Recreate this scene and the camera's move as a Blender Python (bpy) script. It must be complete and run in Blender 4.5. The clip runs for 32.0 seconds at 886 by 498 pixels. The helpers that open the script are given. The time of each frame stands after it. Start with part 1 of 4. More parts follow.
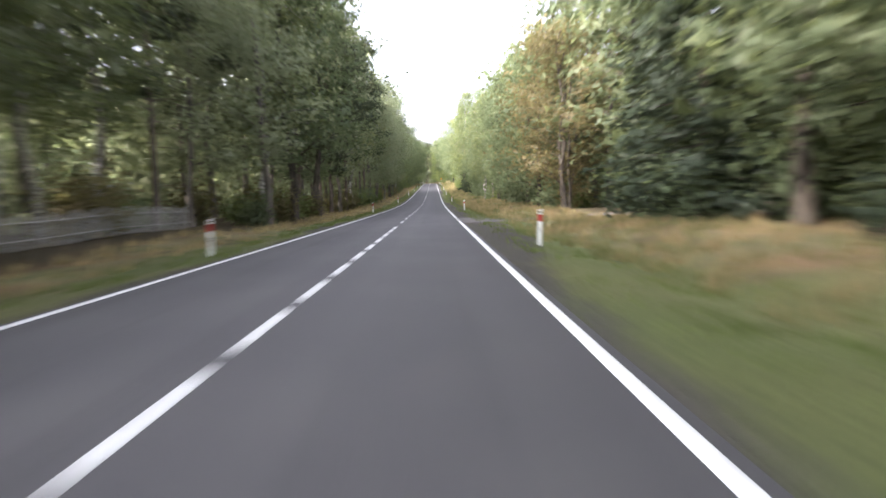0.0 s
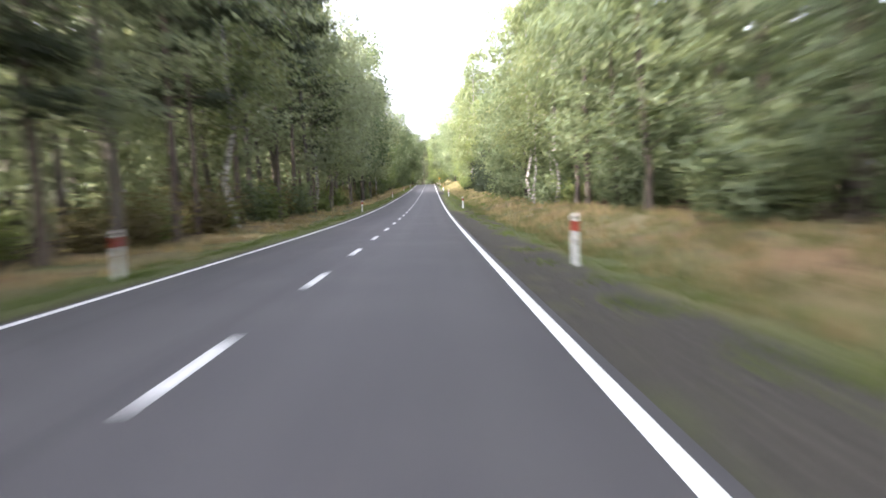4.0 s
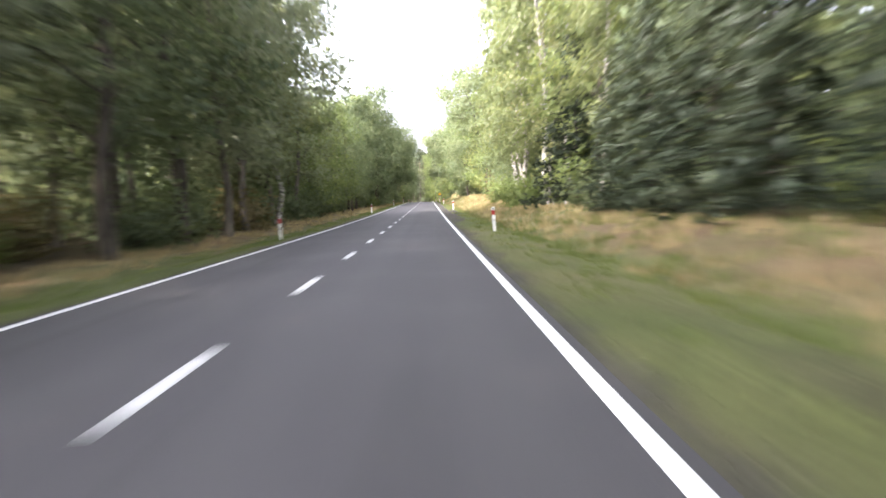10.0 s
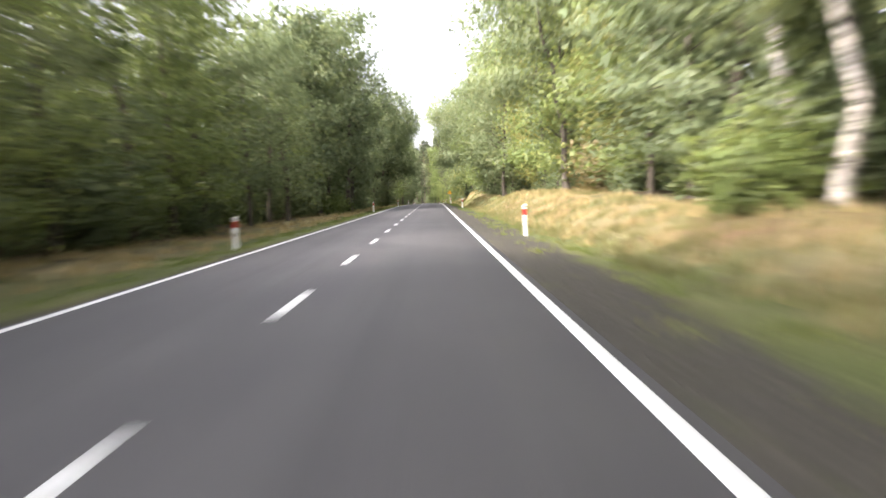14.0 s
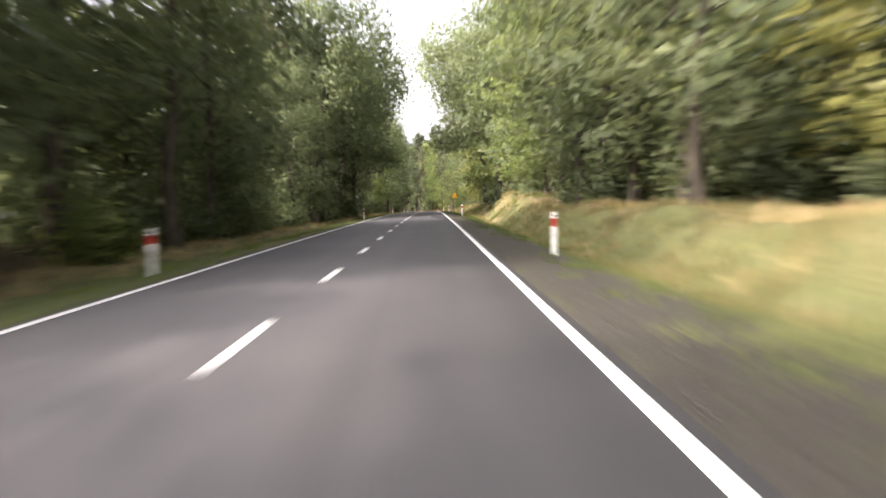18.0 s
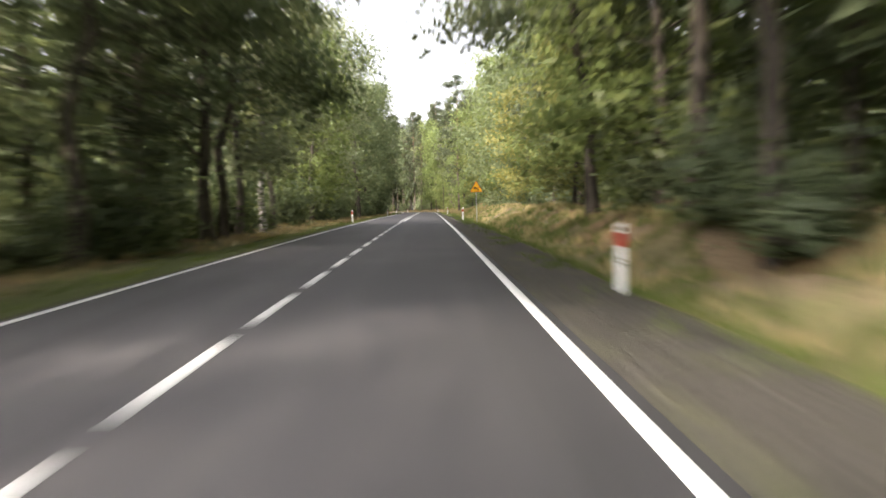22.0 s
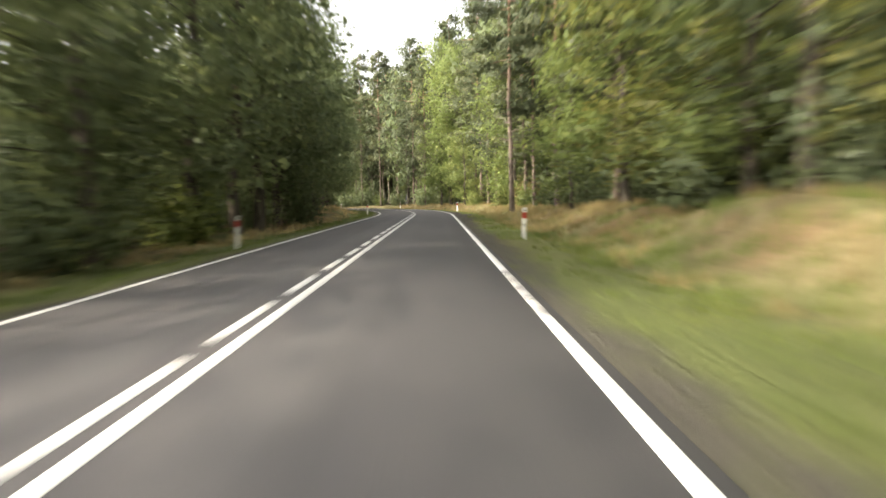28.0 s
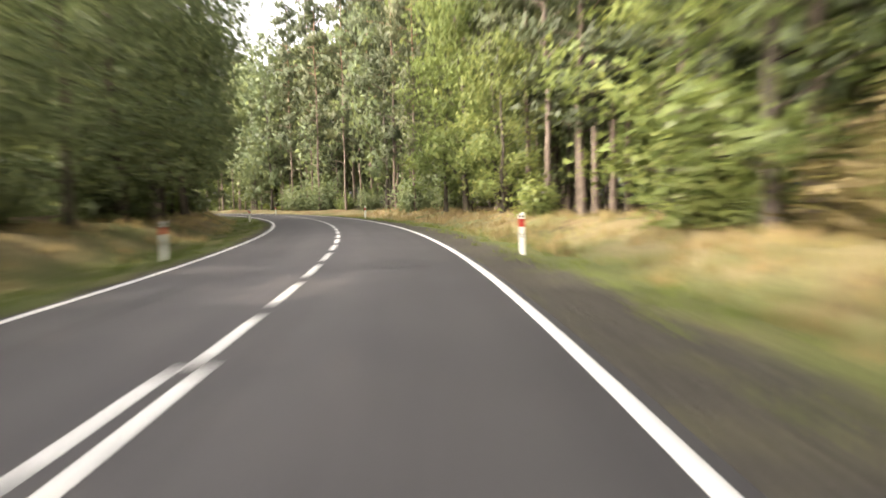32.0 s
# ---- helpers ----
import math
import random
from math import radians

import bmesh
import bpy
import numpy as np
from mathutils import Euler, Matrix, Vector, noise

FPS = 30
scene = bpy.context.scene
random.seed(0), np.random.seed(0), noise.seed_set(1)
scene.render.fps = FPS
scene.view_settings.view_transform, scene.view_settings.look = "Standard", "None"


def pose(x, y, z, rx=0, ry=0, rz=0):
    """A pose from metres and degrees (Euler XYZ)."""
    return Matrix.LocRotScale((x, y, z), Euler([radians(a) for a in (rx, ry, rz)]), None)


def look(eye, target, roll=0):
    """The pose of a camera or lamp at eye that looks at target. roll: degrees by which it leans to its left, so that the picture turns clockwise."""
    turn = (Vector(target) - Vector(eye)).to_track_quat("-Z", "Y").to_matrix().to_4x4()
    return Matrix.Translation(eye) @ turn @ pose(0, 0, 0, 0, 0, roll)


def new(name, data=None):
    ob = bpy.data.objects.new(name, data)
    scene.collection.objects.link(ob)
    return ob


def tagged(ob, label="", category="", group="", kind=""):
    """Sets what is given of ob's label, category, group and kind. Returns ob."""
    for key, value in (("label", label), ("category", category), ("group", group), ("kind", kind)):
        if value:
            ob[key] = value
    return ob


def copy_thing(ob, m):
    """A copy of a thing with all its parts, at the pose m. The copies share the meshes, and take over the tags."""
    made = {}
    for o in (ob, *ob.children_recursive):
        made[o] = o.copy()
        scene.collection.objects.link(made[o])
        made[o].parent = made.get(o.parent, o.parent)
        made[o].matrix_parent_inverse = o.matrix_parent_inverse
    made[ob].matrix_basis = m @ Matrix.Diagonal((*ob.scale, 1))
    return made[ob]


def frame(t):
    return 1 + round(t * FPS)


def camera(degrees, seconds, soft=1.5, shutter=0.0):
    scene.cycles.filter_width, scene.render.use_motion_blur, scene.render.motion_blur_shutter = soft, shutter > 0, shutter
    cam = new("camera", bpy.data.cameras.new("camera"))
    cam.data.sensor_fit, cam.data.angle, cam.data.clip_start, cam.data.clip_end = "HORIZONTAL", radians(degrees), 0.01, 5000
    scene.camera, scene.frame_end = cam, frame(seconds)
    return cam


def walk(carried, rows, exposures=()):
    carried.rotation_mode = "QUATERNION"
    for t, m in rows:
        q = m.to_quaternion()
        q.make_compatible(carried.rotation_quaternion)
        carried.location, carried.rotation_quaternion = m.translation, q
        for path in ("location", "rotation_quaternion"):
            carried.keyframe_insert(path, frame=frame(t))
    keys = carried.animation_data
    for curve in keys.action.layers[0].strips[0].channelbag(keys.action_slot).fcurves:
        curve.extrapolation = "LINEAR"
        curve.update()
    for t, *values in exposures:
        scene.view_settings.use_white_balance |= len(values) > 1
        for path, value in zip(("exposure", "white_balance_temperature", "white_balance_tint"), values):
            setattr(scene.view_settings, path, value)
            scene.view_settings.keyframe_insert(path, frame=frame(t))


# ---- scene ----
# ---------------------------------------------------------------- the road's line
ROAD_W = 3.03            # edge line's middle, from the road's axis
SEAL_W = 3.2            # edge of the asphalt
CROWN = 0.02
BEND_S, BEND_R, BEND_L = 447.0, 200.0, 215.0
S_FROM, S_TO = -70.0, 790.0

# grade of the road, degrees, by station
GRADE_S = (-70, 0, 42, 70, 91, 112, 133, 169, 204, 239, 267, 288, 316, 337, 358, 393, 436, 480, 560, 790)
GRADE_D = (-1.0, -1.0, -.85, -.75, -.4, .15, .6, .75, 1.1, 1.1, 1.15, 1.0, .85, .6, .4, .3, .2, .1, 0, 0)
_s = np.arange(S_FROM, S_TO + 1, 1.0)
_g = np.interp(_s, GRADE_S, GRADE_D)
_g = np.convolve(np.pad(_g, 10, mode="edge"), np.ones(21) / 21, mode="valid")
_z = np.concatenate([[0], np.cumsum(np.tan(np.radians(_g[:-1])))])
_z -= np.interp(0, _s, _z)


def axis(s):
    """x, y and heading (radians, to the left) of the road's axis at station s."""
    if s <= BEND_S:
        return 0.0, s, 0.0
    a = min(s - BEND_S, BEND_L) / BEND_R
    x, y = -BEND_R * (1 - math.cos(a)), BEND_S + BEND_R * math.sin(a)
    rest = max(0.0, s - BEND_S - BEND_L)
    return x - rest * math.sin(a), y + rest * math.cos(a), a


def road_z(s):
    return float(np.interp(s, _s, _z))


def step(e0, e1, v):
    k = min(1.0, max(0.0, (v - e0) / (e1 - e0)))
    return k * k * (3 - 2 * k)


BANK_S = (-70, 0, 30, 48, 60, 150, 185, 205, 218, 228, 240, 256, 268, 276, 288, 297, 304, 314, 320, 330, 350, 372, 390, 420, 450, 560, 790)
BANK_H = (.5, .5, .35, .3, .5, .5, .5, .5, .65, 1.05, 1.4, 1.2, .85, .75, .8, .95, 1.5, 1.35, .85, .8, .75, .75, .8, .85, .5, .4, .4)
DITCH_S = (-70, 180, 262, 275, 290, 345, 372, 400, 470, 790)
DITCH_D = (.1, .1, .08, .3, .45, .4, .35, .15, .1, .1)


# mounds and hollows of the cut bank on the right: station, distance, height, length, breadth
MOUNDS = ((258, 8.2, .3, 4, 1.4), (266, 7.4, -.25, 3, .9), (272, 7.8, .4, 2.6, 1.0), (276.5, 7.0, -.3, 2.2, .8), (283, 8.2, .3, 3, 1.2),
          (312, 8.6, .5, 3, 1.6), (319, 6.9, .38, 1.7, .7), (321.8, 8.2, -.5, 2.2, .9), (327, 8.4, .5, 2.2, 1.2), (331, 7.2, -.35, 2, .8),
          (337, 8.2, .4, 2.6, 1.2), (369, 8.3, .4, 3, 1.0), (372.5, 7.0, -.3, 2.5, .8), (381, 8.4, .35, 4, 1.2), (407, 9.0, .5, 5, 1.4))
# bare soil and sand: station, distance, half length, half breadth
BARE = ((320, 7.0, 2.2, .6), (324, 8.1, 1.5, .5), (330, 7.5, 2, .5), (370, 7.2, 3, .5))


def relief(s, lat):
    """Height of the ground over the road's axis."""
    a = abs(lat)
    if a < 3.25:
        return -CROWN * a - 0.07
    base = -CROWN * 3.25 - 0.02 - 0.035 * min(a - 3.25, 2.0)
    rough = noise.noise((s * .11, lat * .16, 3.1)) * .28 + noise.noise((s * .5, lat * .6, 7.7)) * .07
    rough *= step(4.0, 8.5, a)
    if lat > 0:
        bank = np.interp(s, BANK_S, BANK_H)
        ditch = np.interp(s, DITCH_S, DITCH_D)
        lump = (noise.noise((s * .15, lat * .25, 11.0)) * .9 - abs(noise.noise((s * .3, lat * .18, 5.0))) * .5) \
            * step(.85, 1.3, bank) * step(5.6, 7.4, lat) * step(262, 290, s)
        for s0, l0, high, long, broad in MOUNDS:
            if abs(s - s0) < 3 * long:
                lump += high * math.exp(-((s - s0) / long) ** 2 - ((lat - l0) / broad) ** 2)
        toe = 6.0 + .8 * step(312, 324, s) - .3 * step(285, 295, s) * (1 - step(310, 316, s)) + .7 * noise.noise((s * .07, 2.0, 0.0))
        up = bank * step(toe, toe + (3.8 if s < 262 else 2.8), lat)
        down = -ditch * math.exp(-((lat - 5.9) / .8) ** 2)
        # mouth of the side road
        flat = step(33, 38, s) * (1 - step(45.5, 48.5, s))
        return base + (up + down + rough + lump) * (1 - flat) + flat * (.25 * step(5, 16, lat) - .01)
    return base + rough - .12 * step(3.6, 5.2, a) + .25 * step(8, 14, a) + .85 * step(444, 458, s) * step(5.0, 8.2, a)


def spot(s, lat, up=0.0):
    """A place on the ground, by station and distance from the axis (to the right)."""
    x, y, a = axis(s)
    return Vector((x + lat * math.cos(a), y + lat * math.sin(a), road_z(s) + relief(s, lat) + up))


def on_road(s, lat, up=0.0):
    x, y, a = axis(s)
    return (x + lat * math.cos(a), y + lat * math.sin(a), road_z(s) - CROWN * abs(lat) + up)


# ---------------------------------------------------------------- camera
EYE = 1.27
# seconds, distance from the axis, yaw, pitch, roll in degrees
TURNS = (
    (0, 1.707, -0.72, -5.01, 1.39), (0.5, 1.716, -0.82, -4.87, 1.55), (1, 1.724, -0.92, -5.04, 1.51), (1.5, 1.751, -1.12, -4.86, 1.48),
    (2, 1.777, -1.02, -4.87, 1.36), (2.5, 1.803, -0.92, -4.47, 1.64), (3, 1.829, -0.81, -4.10, 1.71), (3.5, 1.858, -0.92, -4.80, 1.93),
    (5.5, 1.927, -0.93, -4.71, 1.79), (6, 1.916, -0.84, -4.69, 1.61), (6.5, 1.887, -0.55, -4.30, 1.81), (7, 1.858, -0.35, -3.92, 1.92),
    (7.5, 1.810, -0.43, -3.84, 1.41), (8, 1.763, -0.71, -3.85, 1.20), (8.5, 1.794, -0.91, -3.28, 1.55), (9, 1.826, -1.01, -3.50, 1.71),
    (9.5, 1.873, -1.11, -3.30, 1.94), (10, 1.921, -1.12, -3.21, 2.16), (10.5, 1.963, -1.01, -3.47, 2.56), (11, 2.005, -1.00, -3.24, 2.37),
    (11.5, 1.958, -0.61, -3.37, 2.45), (12, 1.912, -0.12, -3.10, 2.33), (12.5, 1.851, -0.03, -3.16, 2.26), (13, 1.789, -0.45, -3.22, 2.09),
    (13.5, 1.771, -0.62, -3.24, 2.00), (14, 1.754, -0.69, -3.16, 2.21), (14.5, 1.801, -0.83, -3.12, 2.30), (16.5, 1.784, -0.89, -2.73, 2.11),
    (17, 1.816, -0.92, -2.95, 2.33), (17.5, 1.786, -0.93, -2.97, 2.20), (18, 1.756, -0.94, -2.80, 2.07), (18.5, 1.758, -0.82, -2.86, 2.04),
    (19, 1.761, -0.91, -2.52, 2.31), (19.5, 1.750, -1.01, -3.00, 1.87), (20, 1.739, -1.01, -2.88, 1.82), (20.5, 1.764, -1.00, -2.85, 1.84),
    (21, 1.789, -1.00, -2.93, 1.87), (21.5, 1.821, -1.01, -3.08, 1.63), (22, 1.853, -1.11, -3.03, 1.40), (22.5, 1.890, -1.01, -2.99, 1.52),
    (23, 1.928, -0.81, -3.36, 1.44), (23.5, 1.905, -0.61, -2.85, 1.83), (24, 1.882, -0.51, -3.44, 1.31), (24.5, 1.848, -0.30, -3.22, 1.47),
    (25, 1.814, -0.28, -3.40, 1.33), (25.5, 1.777, -0.48, -3.46, 1.74), (27.5, 1.846, -0.73, -4.30, 1.52), (28, 1.914, -0.40, -3.78, 1.42),
    (28.5, 1.880, -0.22, -3.76, 1.87), (29, 1.846, -0.24, -4.45, 1.82), (29.5, 1.822, -0.34, -3.88, 1.67), (30, 1.798, -0.45, -3.81, 1.83),
    (30.5, 1.746, -0.63, -3.72, 1.51), (31, 1.694, -0.72, -3.73, 1.50), (31.5, 1.746, -0.80, -3.62, 1.29), (32, 1.797, -0.67, -3.81, 1.38))


def travelled(t):
    t = t + float(np.interp(t, (0, 10, 13, 20, 22, 32), (0, 0, .018, .018, 0, 0)))
    return 14.05 * t if t < 27 else 14.05 * 27 + 13.9 * (t - 27) - .05 * (t - 27) ** 2


cam = camera(63.0, 32.0, soft=1.6, shutter=1.8)
rows = []
for t, lat, yaw, pitch, roll in TURNS:
    s = travelled(t)
    x, y, a = axis(s)
    rows.append((t, pose(x + lat * math.cos(a), y + lat * math.sin(a), road_z(s) - CROWN * lat + EYE, 90 + pitch, roll, yaw + math.degrees(a))))
LIGHT = ((0, -.25, 6080, 18), (1, -.3, 6100, 18), (2, -.13, 6120, 18), (3, .02, 6070, 18), (6, .12, 6020, 19), (7, .2, 6070, 19), (8, .0, 6080, 19), (9, -.08, 6120, 19),
         (10, -.03, 6170, 18.5), (11, .02, 6220, 18), (12, .02, 6270, 17), (13, -.12, 6270, 17), (14, -.36, 6470, 16), (16.5, -.55, 6670, 20), (17, -.58, 6670, 20),
         (18, -.7, 6670, 18), (19, -.72, 6370, 15), (20, -.25, 6470, 13), (21, -.62, 6470, 12), (22, -.7, 6650, 15), (23, -.15, 7050, 12), (24, -.18, 6970, 13),
         (25, -.35, 6900, 12), (28, -.7, 7120, 9), (29, -.45, 7120, 12), (30, -.15, 7080, 11), (31, -.35, 7050, 11), (32, -.4, 7200, 14))
walk(cam, rows, [(t, 3.33 + e, k, m) for t, e, k, m in LIGHT])

# ---------------------------------------------------------------- daylight
SUN_FROM = Vector((-.80, -.46, .80)).normalized()
world = bpy.data.worlds.new("sky")
scene.world = world
world.use_nodes = True
wn = world.node_tree
sky = wn.nodes.new("ShaderNodeTexSky")
sky.sky_type, sky.sun_disc = "NISHITA", False
sky.sun_elevation = math.asin(SUN_FROM.z)
sky.sun_rotation = math.atan2(SUN_FROM.x, SUN_FROM.y)
sky.dust_density, sky.air_density = 6.0, 1.0
grey = wn.nodes.new("ShaderNodeRGBToBW")      # thin white cloud over the blue
veil = wn.nodes.new("ShaderNodeMix")
veil.data_type = "RGBA"
veil.inputs[0].default_value = .8
wn.links.new(sky.outputs[0], grey.inputs[0])
wn.links.new(sky.outputs[0], veil.inputs[6])
wn.links.new(grey.outputs[0], veil.inputs[7])
wn.links.new(veil.outputs[2], wn.nodes["Background"].inputs[0])
wn.nodes["Background"].inputs[1].default_value = 0.15
sun = new("sun", bpy.data.lights.new("sun", "SUN"))
sun.data.energy, sun.data.angle, sun.data.color = 1.2, radians(.6), (1, .9, .74)
sun.matrix_world = look(SUN_FROM * 60, (0, 0, 0))


# ---------------------------------------------------------------- materials
def material(name, rough=.8, spec=.3):
    m = bpy.data.materials.new(name)
    m.use_nodes = True
    b = m.node_tree.nodes["Principled BSDF"]
    b.inputs["Roughness"].default_value = rough
    b.inputs["Specular IOR Level"].default_value = spec
    return m, m.node_tree, b


def node(nt, kind, **values):
    n = nt.nodes.new("ShaderNode" + kind)
    for k, v in values.items():
        if k == "operation":
            n.operation = v
        elif k == "data_type":
            n.data_type = v
        else:
            n.inputs[k].default_value = v
    return n


def ramp(nt, fac, stops):
    n = nt.nodes.new("ShaderNodeValToRGB")
    e = n.color_ramp.elements
    while len(e) < len(stops):
        e.new(.5)
    for el, (p, c) in zip(e, stops):
        el.position, el.color = p, (*c, 1)
    nt.links.new(fac, n.inputs[0])
    return n.outputs[0]


def noise_out(nt, vec, scale, detail=4.0, rough=.55):
    n = node(nt, "TexNoise", Scale=scale, Detail=detail, Roughness=rough)
    if vec is not None:
        nt.links.new(vec, n.inputs["Vector"])
    return n.outputs["Fac"]


def mathn(nt, op, a, b=None):
    n = nt.nodes.new("ShaderNodeMath")
    n.operation = op
    for i, v in enumerate((a, b)):
        if v is None:
            continue
        if isinstance(v, (int, float)):
            n.inputs[i].default_value = v
        else:
            nt.links.new(v, n.inputs[i])
    return n.outputs[0]


def band(nt, v, lo, hi):
    n = nt.nodes.new("ShaderNodeMapRange")
    n.interpolation_type = "SMOOTHSTEP"
    n.inputs["From Min"].default_value, n.inputs["From Max"].default_value = lo, hi
    nt.links.new(v, n.inputs["Value"])
    return n.outputs["Result"]


def mix(nt, fac, a, b):
    n = nt.nodes.new("ShaderNodeMix")
    n.data_type = "RGBA"
    for sock, v in ((n.inputs[0], fac), (n.inputs[6], a), (n.inputs[7], b)):
        if isinstance(v, tuple):
            sock.default_value = (*v, 1)
        elif isinstance(v, (int, float)):
            sock.default_value = v
        else:
            nt.links.new(v, sock)
    return n.outputs[2]


def bump(nt, b, height, strength=.4, distance=.02):
    n = node(nt, "Bump", Strength=strength, Distance=distance)
    nt.links.new(height, n.inputs["Height"])
    nt.links.new(n.outputs[0], b.inputs["Normal"])


def position(nt):
    return nt.nodes.new("ShaderNodeTexCoord").outputs["Object"]


def track_uv(nt):
    """Station and distance from the axis, in metres."""
    uv = nt.nodes.new("ShaderNodeUVMap")
    uv.uv_map = "track"
    sep = nt.nodes.new("ShaderNodeSeparateXYZ")
    nt.links.new(uv.outputs[0], sep.inputs[0])
    return uv.outputs[0], sep.outputs[0], sep.outputs[1]


def plain(name, dark, light, scale=6.0, rough=.8, metal=0.0, relief_of=.2):
    m, nt, b = material(name, rough)
    b.inputs["Metallic"].default_value = metal
    p = position(nt)
    f = noise_out(nt, p, scale)
    nt.links.new(ramp(nt, f, ((.3, dark), (.7, light))), b.inputs["Base Color"])
    bump(nt, b, noise_out(nt, p, scale * 9), relief_of, .004)
    return m


def asphalt_material(name="asphalt", dust=0.0):
    m, nt, b = material(name, .85, .35)
    uv, s, lat = track_uv(nt)
    fine = noise_out(nt, uv, 55, 3, .7)
    soft = noise_out(nt, uv, .35, 4)
    stretched = node(nt, "Mapping")
    nt.links.new(uv, stretched.inputs["Vector"])
    stretched.inputs["Scale"].default_value = (.05, 1.4, 1)
    worn = noise_out(nt, stretched.outputs[0], 1.0, 3)
    c = ramp(nt, fine, ((.25, (.046, .044, .047)), (.75, (.094, .090, .095))))
    c = mix(nt, mathn(nt, "MULTIPLY", band(nt, soft, .42, .7), .45), c, (.094, .089, .091))
    c = mix(nt, mathn(nt, "MULTIPLY", band(nt, worn, .5, .72), .4), c, (.05, .049, .05))
    lane = mathn(nt, "ABSOLUTE", mathn(nt, "SUBTRACT", mathn(nt, "ABSOLUTE", lat), 1.55))
    wheel = band(nt, mathn(nt, "ABSOLUTE", mathn(nt, "SUBTRACT", lane, .78)), .45, .05)
    c = mix(nt, mathn(nt, "MULTIPLY", wheel, mathn(nt, "MULTIPLY", soft, .3)), c, (.112, .108, .108))
    spots = band(nt, noise_out(nt, uv, 2.6, 5, .7), .58, .72)
    c = mix(nt, mathn(nt, "MULTIPLY", spots, .3), c, (.048, .046, .047))
    if dust:
        c = mix(nt, mathn(nt, "MULTIPLY", band(nt, noise_out(nt, uv, .9, 5, .65), .3, .65), dust), c, (.082, .068, .056))
    nt.links.new(c, b.inputs["Base Color"])
    bump(nt, b, fine, .5, .006)
    return m


def paint_material():
    m, nt, b = material("road_paint", .7)
    uv, s, lat = track_uv(nt)
    f = noise_out(nt, uv, 9, 5, .7)
    worn = noise_out(nt, uv, 1.3, 6, .72)
    c = ramp(nt, f, ((.28, (.42, .42, .41)), (.5, (.62, .62, .61))))
    c = mix(nt, mathn(nt, "MULTIPLY", band(nt, worn, .54, .7), .6), c, (.24, .235, .235))
    nt.links.new(c, b.inputs["Base Color"])
    bump(nt, b, noise_out(nt, uv, 60), .3, .004)
    return m


